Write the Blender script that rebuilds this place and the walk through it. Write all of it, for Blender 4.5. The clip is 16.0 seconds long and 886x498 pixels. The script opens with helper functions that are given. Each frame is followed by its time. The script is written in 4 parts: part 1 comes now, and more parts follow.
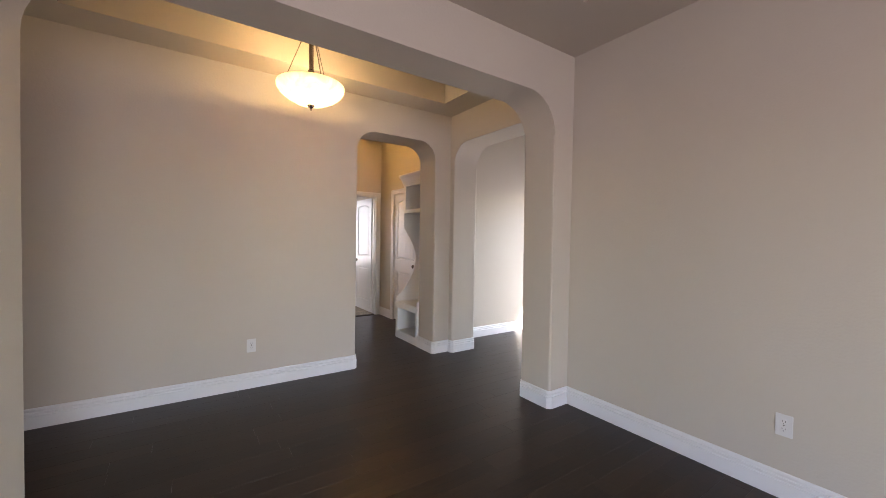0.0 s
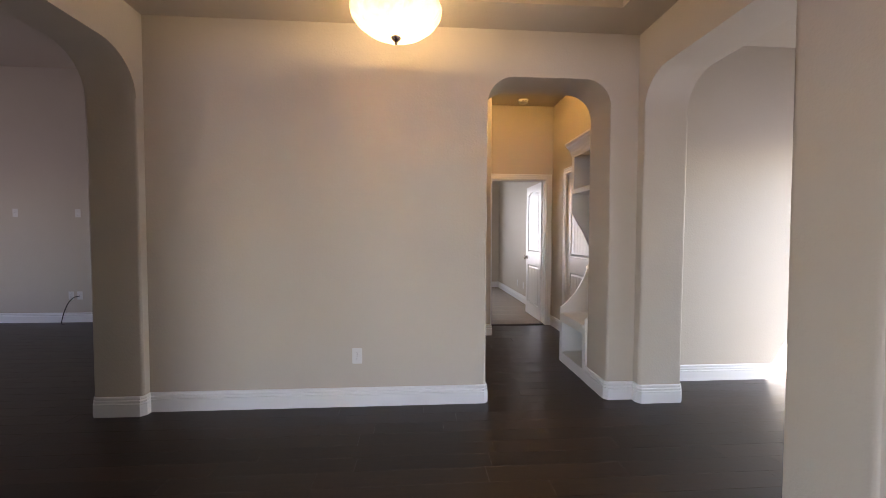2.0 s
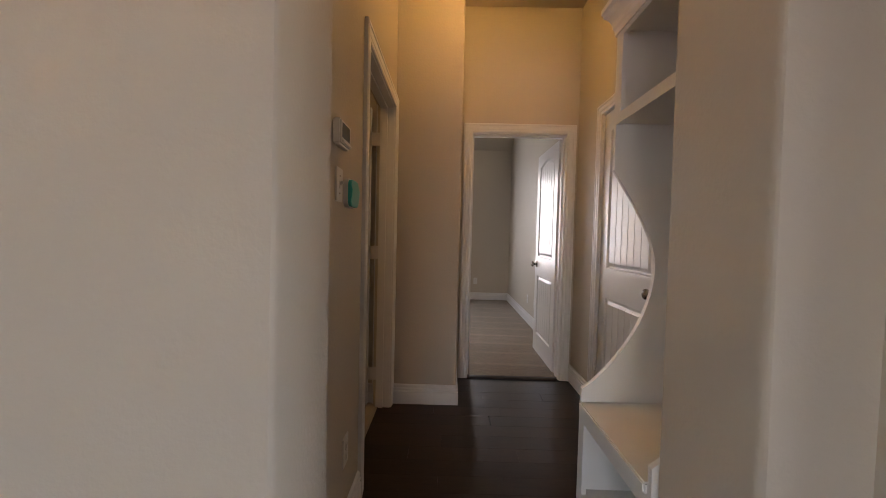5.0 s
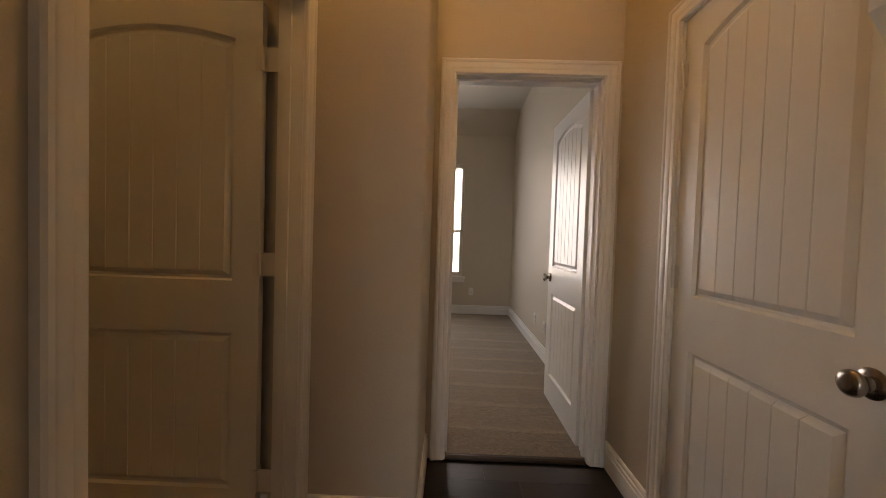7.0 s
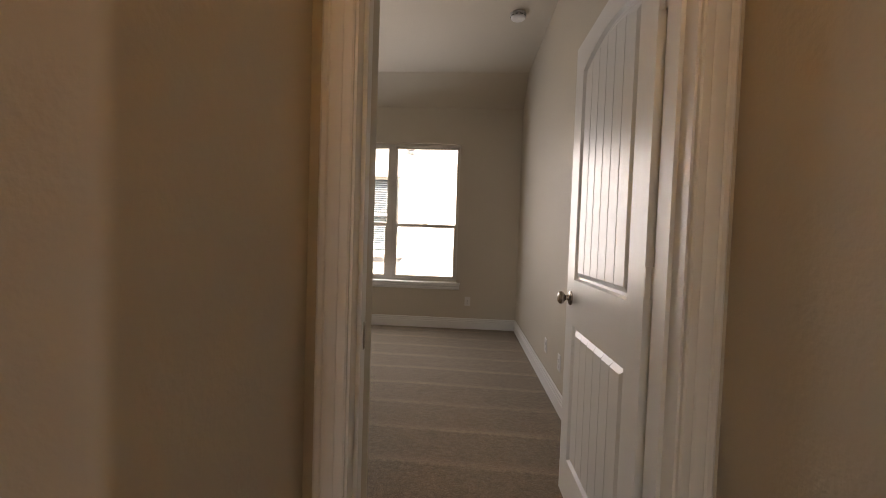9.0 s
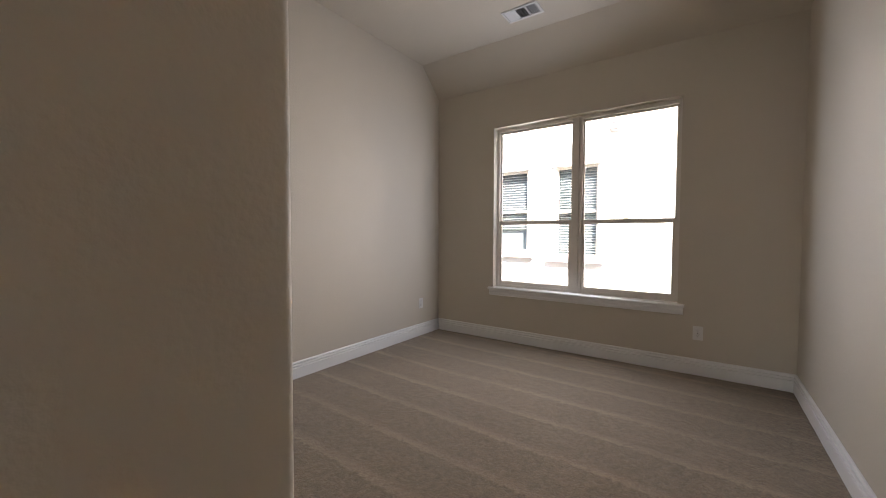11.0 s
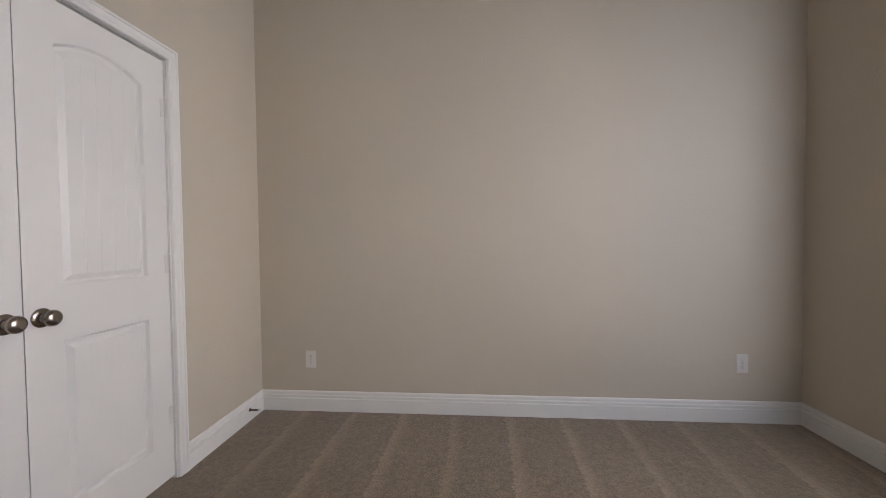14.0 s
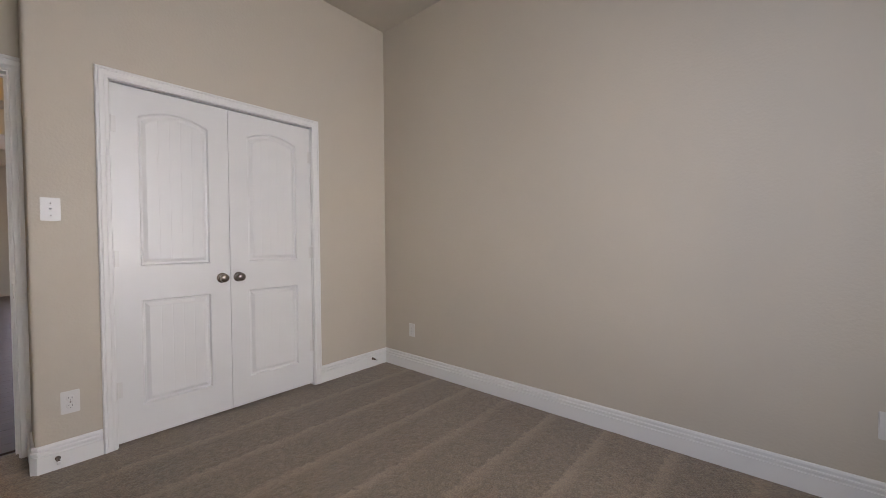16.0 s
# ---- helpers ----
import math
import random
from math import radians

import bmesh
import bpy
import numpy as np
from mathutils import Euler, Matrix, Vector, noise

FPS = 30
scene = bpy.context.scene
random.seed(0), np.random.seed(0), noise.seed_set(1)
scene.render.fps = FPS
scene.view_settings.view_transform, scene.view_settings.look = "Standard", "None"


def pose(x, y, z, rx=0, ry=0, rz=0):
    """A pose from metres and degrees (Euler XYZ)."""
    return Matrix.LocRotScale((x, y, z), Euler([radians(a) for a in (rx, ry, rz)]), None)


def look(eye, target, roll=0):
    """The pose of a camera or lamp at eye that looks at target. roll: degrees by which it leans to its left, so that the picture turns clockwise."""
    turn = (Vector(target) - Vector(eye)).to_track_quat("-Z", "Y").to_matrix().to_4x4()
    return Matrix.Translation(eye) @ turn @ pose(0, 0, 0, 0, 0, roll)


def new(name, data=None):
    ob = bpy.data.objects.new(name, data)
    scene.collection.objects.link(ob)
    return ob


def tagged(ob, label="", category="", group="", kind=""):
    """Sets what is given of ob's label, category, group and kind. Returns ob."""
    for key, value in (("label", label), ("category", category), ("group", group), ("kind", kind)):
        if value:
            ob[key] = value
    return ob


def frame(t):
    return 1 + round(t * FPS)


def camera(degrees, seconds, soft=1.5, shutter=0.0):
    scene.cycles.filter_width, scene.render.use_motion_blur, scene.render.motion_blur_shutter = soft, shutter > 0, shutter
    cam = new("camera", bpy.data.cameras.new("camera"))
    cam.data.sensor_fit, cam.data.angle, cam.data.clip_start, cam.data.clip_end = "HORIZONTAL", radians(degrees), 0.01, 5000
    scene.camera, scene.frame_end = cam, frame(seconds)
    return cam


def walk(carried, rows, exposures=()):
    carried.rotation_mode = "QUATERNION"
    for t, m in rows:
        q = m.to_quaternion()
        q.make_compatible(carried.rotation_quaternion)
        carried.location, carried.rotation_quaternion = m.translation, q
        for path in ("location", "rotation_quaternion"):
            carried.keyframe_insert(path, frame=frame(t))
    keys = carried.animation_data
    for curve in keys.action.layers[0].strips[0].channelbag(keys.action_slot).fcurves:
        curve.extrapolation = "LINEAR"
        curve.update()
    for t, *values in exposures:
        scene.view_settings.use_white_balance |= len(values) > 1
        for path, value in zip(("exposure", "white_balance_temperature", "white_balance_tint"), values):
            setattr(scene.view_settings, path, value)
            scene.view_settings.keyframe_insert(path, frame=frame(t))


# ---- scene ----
cam = camera(99.4, 16.0, soft=0.8)
PATH = [
    (0, (-0.085, -0.195, 1.333), (1.037, 1.46, 1.282), 0.9),
    (0.5, (0.082, 0.022, 1.35), (0.976, 1.81, 1.29), 0.6),
    (1, (0.319, 0.213, 1.334), (0.902, 2.125, 1.272), 0.3),
    (1.5, (0.56, 0.438, 1.306), (0.862, 2.414, 1.24), 0.2),
    (2, (0.816, 0.683, 1.258), (0.95, 2.678, 1.189), 0.2),
    (2.5, (1.062, 0.969, 1.23), (1.11, 2.967, 1.157), 0.4),
    (3, (1.26, 1.291, 1.229), (1.245, 3.289, 1.146), 0.7),
    (3.5, (1.445, 1.645, 1.218), (1.396, 3.642, 1.133), 0.8),
    (4, (1.546, 2.031, 1.182), (1.513, 4.029, 1.107), 1.1),
    (6.3, (1.788, 3.53, 1.214), (1.759, 5.529, 1.146), 1.6),
    (6.5, (1.812, 3.637, 1.205), (1.77, 5.635, 1.142), 1.7),
    (7, (1.844, 3.894, 1.192), (1.806, 5.893, 1.131), 1.8),
    (7.5, (1.9, 4.155, 1.19), (1.862, 6.154, 1.128), 1.7),
    (8, (1.983, 4.445, 1.202), (1.939, 6.444, 1.135), 1.7),
    (8.2, (2.014, 4.552, 1.197), (1.969, 6.551, 1.13), 1.7),
    (10.3, (2.177, 5.709, 1.168), (1.522, 7.598, 1.099), 1.0),
    (10.5, (2.18, 5.796, 1.178), (1.375, 7.625, 1.103), 0.5),
    (11, (2.222, 6.023, 1.17), (1.078, 7.662, 1.094), 0.2),
    (11.5, (2.237, 6.301, 1.139), (0.833, 7.723, 1.075), 0.2),
    (12, (2.199, 6.555, 1.149), (0.536, 7.664, 1.088), -0.1),
    (12.5, (2.147, 6.83, 1.167), (0.312, 7.622, 1.102), -0.2),
    (13, (2.077, 7.102, 1.171), (0.135, 7.576, 1.106), -0.3),
    (13.5, (2.027, 7.424, 1.185), (0.032, 7.56, 1.12), -0.3),
    (14, (1.998, 7.767, 1.172), (0.006, 7.602, 1.117), -0.6),
    (14.5, (1.977, 8.092, 1.171), (0.028, 7.645, 1.119), -0.5),
    (15, (1.957, 8.429, 1.174), (0.098, 7.695, 1.121), -0.4),
    (15.5, (1.924, 8.75, 1.17), (0.201, 7.735, 1.124), -0.5),
    (16, (1.875, 9.017, 1.153), (0.357, 7.716, 1.107), -0.4),
]
walk(cam, [(t, look(eye, target, roll)) for t, eye, target, roll in PATH], [(0, 3.42, 6700, 13), (2, 3.36, 6600, 13), (3, 3.28, 6450, 13), (4, 3.18, 6450, 13), (6.5, 2.94, 7900, 13), (8, 2.84, 8050, 13), (10.5, 3.06, 7050, 11), (12, 3.12, 6800, 11), (16, 3.06, 6700, 11)])

# ---- world, sun, large lights ----
world = bpy.data.worlds.new("world")
scene.world = world
world.use_nodes = True
wn = world.node_tree.nodes
sky = wn.new("ShaderNodeTexSky")
sky.sky_type = "NISHITA"
sky.sun_disc = False
sky.sun_elevation = radians(48)
sky.sun_rotation = radians(138)
world.node_tree.links.new(sky.outputs[0], wn["Background"].inputs[0])
wn["Background"].inputs[1].default_value = 0.15


def lamp(name, kind, m, energy, color, size=0.1, size_y=0.0):
    data = bpy.data.lights.new(name, kind)
    data.energy, data.color = energy, color
    if kind == "AREA":
        data.shape, data.size, data.size_y = "RECTANGLE", size, size_y or size
    elif kind == "POINT":
        data.shadow_soft_size = size
    else:
        data.angle = size
    ob = new(name, data)
    ob.matrix_world = m
    return ob


lamp("sun", "SUN", look((0, 0, 0), (-0.45, 0.5, -0.74)), 5.0, (1.0, 0.95, 0.92), radians(0.5))
lamp("front_window_daylight", "AREA", look((0.5, -3.50, 1.35), (-0.5, 0, 1.2)), 6.4, (0.87, 0.76, 1.0), 2.4, 1.7)
# Fill added from the unseen left side to brighten the right entry wall.
lamp("left_side_fill", "AREA", look((-2.56, -1.6, 1.35), (0, -1.2, 1.2)), 2.4, (0.86, 0.76, 1.0), 1.6, 1.6)
lamp("side_window_daylight", "AREA", look((4.78, 2.5, 1.35), (3.0, 3.1, 1.5)), 1.35, (0.72, 0.72, 1.0), 1.45, 1.5)
# Added low fill that makes the glow at the breakfast wall's foot.
lamp("low_glow_fill", "AREA", look((4.77, 3.25, 0.24), (3.9, 3.6, 0.12)), 0.32, (0.76, 0.80, 1.0), 0.8, 0.36)
lamp("family_window_daylight", "AREA", look((-6.95, 3.6, 1.4), (-4, 5.2, 1.0)), 2.3, (0.92, 0.74, 1.0), 1.5, 1.5)
lamp("bedroom_window_daylight", "AREA", look((1.2, 9.80, 1.48), (0.92, 8.0, 1.40)), 4.7, (0.75, 0.81, 1.0), 1.30, 1.60)
lamp("pendant_bulb", "POINT", pose(0.696, 2.797, 2.509), 3.2, (1.0, 0.70, 0.36), 0.05)
lamp("hall_bulb", "POINT", pose(1.985, 4.95, 2.94), 1.62, (1.0, 0.53, 0.14), 0.06)
lamp("powder_bulb", "POINT", pose(0.45, 4.55, 2.87), 0.42, (1.0, 0.50, 0.10), 0.06)


# ---- materials ----
def material(name, color, rough=0.5, metal=0.0, vary=0.06, scale=3.0, bump=0.0, bump_scale=200.0, spec=0.5, island=False):
    m = bpy.data.materials.new(name)
    m.use_nodes = True
    nt = m.node_tree
    b = nt.nodes["Principled BSDF"]
    b.inputs["Roughness"].default_value = rough
    b.inputs["Metallic"].default_value = metal
    b.inputs["Specular IOR Level"].default_value = spec
    co = nt.nodes.new("ShaderNodeTexCoord")
    no = nt.nodes.new("ShaderNodeTexNoise")
    no.inputs["Scale"].default_value = scale
    no.inputs["Detail"].default_value = 6
    nt.links.new(co.outputs["Object"], no.inputs["Vector"])
    ramp = nt.nodes.new("ShaderNodeMapRange")
    ramp.inputs["To Min"].default_value = 1 - vary
    ramp.inputs["To Max"].default_value = 1 + vary
    nt.links.new(no.outputs["Fac"], ramp.inputs["Value"])
    mix = nt.nodes.new("ShaderNodeVectorMath")
    mix.operation = "SCALE"
    mix.inputs[0].default_value = color
    nt.links.new(ramp.outputs[0], mix.inputs["Scale"])
    nt.links.new(mix.outputs[0], b.inputs["Base Color"])
    if bump:
        fine = nt.nodes.new("ShaderNodeTexNoise")
        fine.inputs["Scale"].default_value = bump_scale
        fine.inputs["Detail"].default_value = 3
        nt.links.new(co.outputs["Object"], fine.inputs["Vector"])
        bp = nt.nodes.new("ShaderNodeBump")
        bp.inputs["Strength"].default_value = bump
        bp.inputs["Distance"].default_value = 0.004
        nt.links.new(fine.outputs["Fac"], bp.inputs["Height"])
        nt.links.new(bp.outputs[0], b.inputs["Normal"])
    return m


def plank_material():
    m = material("dark_hardwood", (0.020, 0.013, 0.009), 0.36, vary=0.25, scale=1.5, bump=0.12, bump_scale=30, spec=0.30)
    nt = m.node_tree
    b = nt.nodes["Principled BSDF"]
    info = nt.nodes.new("ShaderNodeObjectInfo")
    geo = nt.nodes.new("ShaderNodeNewGeometry")
    co = nt.nodes.new("ShaderNodeTexCoord")
    mp = nt.nodes.new("ShaderNodeMapping")
    mp.inputs["Scale"].default_value = (1.2, 16, 16)
    nt.links.new(co.outputs["Object"], mp.inputs["Vector"])
    grain = nt.nodes.new("ShaderNodeTexNoise")
    grain.inputs["Scale"].default_value = 4
    grain.inputs["Detail"].default_value = 8
    grain.inputs["Distortion"].default_value = 0.7
    nt.links.new(mp.outputs[0], grain.inputs["Vector"])
    s = nt.nodes.new("ShaderNodeMath")
    s.operation = "ADD"
    nt.links.new(info.outputs["Random"], s.inputs[0])
    nt.links.new(geo.outputs["Random Per Island"], s.inputs[1])
    a = nt.nodes.new("ShaderNodeMath")
    a.operation = "MULTIPLY_ADD"
    a.inputs[1].default_value = 0.35
    nt.links.new(s.outputs[0], a.inputs[0])
    nt.links.new(grain.outputs["Fac"], a.inputs[2])
    ramp = nt.nodes.new("ShaderNodeValToRGB")
    ramp.color_ramp.elements[0].position = 0.3
    ramp.color_ramp.elements[0].color = (0.0080, 0.0048, 0.0032, 1)
    ramp.color_ramp.elements[1].position = 1.15
    ramp.color_ramp.elements[1].color = (0.034, 0.0195, 0.0115, 1)
    nt.links.new(a.outputs[0], ramp.inputs[0])
    nt.links.new(ramp.outputs[0], b.inputs["Base Color"])
    r = nt.nodes.new("ShaderNodeMapRange")
    r.inputs["To Min"].default_value = 0.28
    r.inputs["To Max"].default_value = 0.46
    nt.links.new(grain.outputs["Fac"], r.inputs["Value"])
    nt.links.new(r.outputs[0], b.inputs["Roughness"])
    return m


def carpet_material():
    m = bpy.data.materials.new("cut_pile_carpet")
    m.use_nodes = True
    nt = m.node_tree
    b = nt.nodes["Principled BSDF"]
    b.inputs["Roughness"].default_value = 0.95
    b.inputs["Specular IOR Level"].default_value = 0.15
    b.inputs["Sheen Weight"].default_value = 0.25
    co = nt.nodes.new("ShaderNodeTexCoord")

    def noise_tex(scale, detail, vec=None):
        n = nt.nodes.new("ShaderNodeTexNoise")
        n.inputs["Scale"].default_value, n.inputs["Detail"].default_value = scale, detail
        nt.links.new(vec or co.outputs["Object"], n.inputs["Vector"])
        return n

    def math_node(op, a, c, d=None):
        n = nt.nodes.new("ShaderNodeMath")
        n.operation = op
        for i, v in enumerate((a, c, d)):
            if v is None:
                continue
            if isinstance(v, (int, float)):
                n.inputs[i].default_value = v
            else:
                nt.links.new(v, n.inputs[i])
        return n.outputs[0]

    # vacuum tracks: sawtooth bands, bent by a slow noise
    sep = nt.nodes.new("ShaderNodeSeparateXYZ")
    nt.links.new(co.outputs["Object"], sep.inputs[0])
    bend = noise_tex(0.9, 2)
    v = math_node("MULTIPLY_ADD", bend.outputs["Fac"], 0.06, sep.outputs["Y"])
    v = math_node("MULTIPLY_ADD", sep.outputs["X"], 0.03, v)
    saw = math_node("FRACT", math_node("MULTIPLY", v, 2.95), 0.0)
    mid = noise_tex(48, 4)
    saw = math_node("MULTIPLY_ADD", mid.outputs["Fac"], 0.14, math_node("SUBTRACT", saw, 0.07))

    def ramp_node(a, b, lo, hi):
        n = nt.nodes.new("ShaderNodeMapRange")
        n.interpolation_type = "SMOOTHSTEP"
        for key, val in (("From Min", a), ("From Max", b), ("To Min", lo), ("To Max", hi)):
            n.inputs[key].default_value = val
        nt.links.new(saw, n.inputs["Value"])
        return n.outputs[0]

    band = math_node("MULTIPLY", ramp_node(0.52, 0.57, 0.0, 1.0), ramp_node(0.58, 0.80, 1.0, 0.0))
    stroke = nt.nodes.new("ShaderNodeTexWhiteNoise")
    stroke.noise_dimensions = "1D"
    nt.links.new(math_node("FLOOR", math_node("MULTIPLY_ADD", v, 2.95, 0.45), 0.0), stroke.inputs["W"])
    patch = noise_tex(2.6, 5)
    k = math_node("MULTIPLY", band, patch.outputs["Fac"])
    fine = noise_tex(150, 3)
    f = math_node("MULTIPLY_ADD", k, 0.24, math_node("MULTIPLY_ADD", fine.outputs["Fac"], 0.7, math_node("MULTIPLY", mid.outputs["Fac"], 0.35)))
    f = math_node("MULTIPLY_ADD", stroke.outputs["Value"], 0.035, f)
    f = math_node("MULTIPLY_ADD", noise_tex(5, 3).outputs["Fac"], 0.05, math_node("SUBTRACT", f, 0.035))
    ramp = nt.nodes.new("ShaderNodeValToRGB")
    ramp.color_ramp.elements[0].position = 0.36
    ramp.color_ramp.elements[0].color = (0.112, 0.083, 0.055, 1)
    ramp.color_ramp.elements[1].position = 0.80
    ramp.color_ramp.elements[1].color = (0.345, 0.263, 0.180, 1)
    nt.links.new(f, ramp.inputs[0])
    nt.links.new(ramp.outputs[0], b.inputs["Base Color"])
    bp = nt.nodes.new("ShaderNodeBump")
    bp.inputs["Strength"].default_value = 0.7
    bp.inputs["Distance"].default_value = 0.006
    nt.links.new(math_node("ADD", fine.outputs["Fac"], mid.outputs["Fac"]), bp.inputs["Height"])
    nt.links.new(bp.outputs[0], b.inputs["Normal"])
    return m


def shade_material(name, color):
    m = bpy.data.materials.new(name)
    m.use_nodes = True
    nt = m.node_tree
    nt.nodes.remove(nt.nodes["Principled BSDF"])
    out = nt.nodes["Material Output"]
    tr, df, gl = (nt.nodes.new("ShaderNodeBsdf" + k) for k in ("Translucent", "Diffuse", "Glossy"))
    co = nt.nodes.new("ShaderNodeTexCoord")
    no = nt.nodes.new("ShaderNodeTexNoise")
    no.inputs["Scale"].default_value, no.inputs["Detail"].default_value, no.inputs["Distortion"].default_value = 9, 6, 1.5
    nt.links.new(co.outputs["Object"], no.inputs["Vector"])
    ramp = nt.nodes.new("ShaderNodeValToRGB")
    ramp.color_ramp.elements[0].color = (color[0] * 0.8, color[1] * 0.74, color[2] * 0.66, 1)
    ramp.color_ramp.elements[1].color = (*color, 1)
    ramp.color_ramp.elements[0].position, ramp.color_ramp.elements[1].position = 0.3, 0.6
    nt.links.new(no.outputs["Fac"], ramp.inputs[0])
    for n in (tr, df):
        nt.links.new(ramp.outputs[0], n.inputs["Color"])
    gl.inputs["Roughness"].default_value = 0.25
    a, c = nt.nodes.new("ShaderNodeMixShader"), nt.nodes.new("ShaderNodeMixShader")
    a.inputs[0].default_value = 0.35
    nt.links.new(tr.outputs[0], a.inputs[1])
    nt.links.new(df.outputs[0], a.inputs[2])
    c.inputs[0].default_value = 0.04
    nt.links.new(a.outputs[0], c.inputs[1])
    nt.links.new(gl.outputs[0], c.inputs[2])
    nt.links.new(c.outputs[0], out.inputs["Surface"])
    return m


def glow_material(name, color, strength):
    m = material(name, (0.85, 0.8, 0.72), 0.3, vary=0.02)
    b = m.node_tree.nodes["Principled BSDF"]
    b.inputs["Emission Color"].default_value = (*color, 1)
    b.inputs["Emission Strength"].default_value = strength
    return m


def glass_material():
    m = bpy.data.materials.new("window_glass")
    m.use_nodes = True
    nt = m.node_tree
    nt.nodes.remove(nt.nodes["Principled BSDF"])
    t, g, x, fr = (nt.nodes.new(k) for k in ("ShaderNodeBsdfTransparent", "ShaderNodeBsdfGlossy", "ShaderNodeMixShader", "ShaderNodeFresnel"))
    g.inputs["Roughness"].default_value = 0.02
    fr.inputs[0].default_value = 1.45
    nt.links.new(fr.outputs[0], x.inputs[0])
    nt.links.new(t.outputs[0], x.inputs[1])
    nt.links.new(g.outputs[0], x.inputs[2])
    nt.links.new(x.outputs[0], nt.nodes["Material Output"].inputs["Surface"])
    return m


PAINT = material("greige_wall_paint", (0.512, 0.458, 0.375), 0.62, vary=0.04, scale=1.3, bump=0.32, bump_scale=75, spec=0.35)
CEIL = material("ceiling_paint", (0.512, 0.458, 0.375), 0.75, vary=0.035, scale=1.1, bump=0.30, bump_scale=60, spec=0.25)
TRIM = material("white_trim_enamel", (0.72, 0.71, 0.69), 0.40, vary=0.015, scale=2, bump=0.015, bump_scale=60)
DOORW = material("white_door_enamel", (0.70, 0.69, 0.67), 0.33, vary=0.02, scale=5, bump=0.06, bump_scale=120)
CABINET = material("painted_built_in", (0.72, 0.70, 0.66), 0.34, vary=0.03, scale=3, bump=0.05, bump_scale=80)
NICKEL = material("satin_nickel", (0.33, 0.285, 0.25), 0.27, 1.0, vary=0.06, scale=30)
HINGE = material("painted_hinge", (0.66, 0.64, 0.61), 0.35, 0.2, vary=0.04)
PLASTIC = material("white_plastic", (0.64, 0.625, 0.60), 0.35, vary=0.01)
DARK = material("dark_slot", (0.03, 0.03, 0.03), 0.6)
SCREEN = material("grey_display", (0.10, 0.11, 0.10), 0.25)
TEAL = material("teal_cover", (0.025, 0.42, 0.37), 0.30, vary=0.05, scale=8)
VINYL = material("almond_vinyl_frame", (0.62, 0.58, 0.52), 0.42, vary=0.03)
BRONZE = material("oil_rubbed_bronze", (0.05, 0.035, 0.028), 0.35, 0.9)
TILE = material("beige_floor_tile", (0.42, 0.34, 0.26), 0.4, vary=0.12, scale=6)
STUCCO = material("pale_exterior_masonry", (0.82, 0.79, 0.75), 0.85, vary=0.06, scale=2.0, bump=0.4, bump_scale=90)
SILLBRICK = material("cast_stone_sill", (0.55, 0.49, 0.45), 0.85, vary=0.15, scale=9)
BLIND = material("white_blind_slat", (0.60, 0.64, 0.65), 0.5)
DUSK = material("dark_window_glass", (0.17, 0.21, 0.23), 0.08)
SHINGLE = material("roof_shingle", (0.09, 0.085, 0.08), 0.9, vary=0.3, scale=12, bump=0.5, bump_scale=30)
SOIL = material("dry_soil", (0.15, 0.14, 0.13), 0.95, vary=0.4, scale=4, bump=0.6, bump_scale=40)
CABLE = material("black_cable", (0.02, 0.02, 0.02), 0.5)
WOODSUB = material("threshold_strip", (0.035, 0.022, 0.015), 0.4, vary=0.2, scale=8)
JOINT = material("dark_joint", (0.006, 0.005, 0.004), 0.7)
PLANK = plank_material()
CARPET = carpet_material()
ALABASTER = shade_material("alabaster_glass", (0.95, 0.88, 0.76))
OPAL = glow_material("lit_opal_glass", (1.0, 0.74, 0.42), 0.9)
GLASS = glass_material()


# ---- mesh helpers ----
def finish(name, bm, mat, smooth=None):
    bmesh.ops.recalc_face_normals(bm, faces=bm.faces[:])
    me = bpy.data.meshes.new(name)
    bm.to_mesh(me)
    bm.free()
    me.materials.append(mat)
    if smooth:
        me.polygons.foreach_set("use_smooth", [True] * len(me.polygons))
        me.set_sharp_from_angle(angle=radians(smooth))
    return me


def part(name, bm, mat, parent=None, label="", m=None, smooth=None):
    ob = new(name, finish(name, bm, mat, smooth))
    if parent:
        ob.parent = parent
    if m:
        ob.matrix_basis = m
    if label:
        tagged(ob, label)
    return ob


def empty(name, m=None):
    ob = new(name)
    ob.empty_display_size = 0.1
    if m:
        ob.matrix_basis = m
    return ob


def box(bm, x0, x1, y0, y1, z0, z1, bevel=0.0):
    r = bmesh.ops.create_cube(bm, size=1.0)
    vs = r["verts"]
    for v in vs:
        v.co = Vector(((x0 + x1) / 2 + v.co.x * (x1 - x0), (y0 + y1) / 2 + v.co.y * (y1 - y0), (z0 + z1) / 2 + v.co.z * (z1 - z0)))
    if bevel:
        es = list({e for v in vs for e in v.link_edges})
        bmesh.ops.bevel(bm, geom=es, offset=bevel, segments=2, affect="EDGES")
    return bm


def boxes(*dims, bevel=0.0):
    bm = bmesh.new()
    for d in dims:
        box(bm, *d, bevel=bevel)
    return bm


def loops(bm, rings, close=True, cap0=False, cap1=False):
    """Skin a list of rings of equal length."""
    vs = [[bm.verts.new(p) for p in ring] for ring in rings]
    n = len(rings[0])
    for a, b in zip(vs, vs[1:]):
        for i in range(n if close else n - 1):
            j = (i + 1) % n
            bm.faces.new((a[i], a[j], b[j], b[i]))
    if cap0:
        bm.faces.new(vs[0][::-1])
    if cap1:
        bm.faces.new(vs[-1])
    return vs


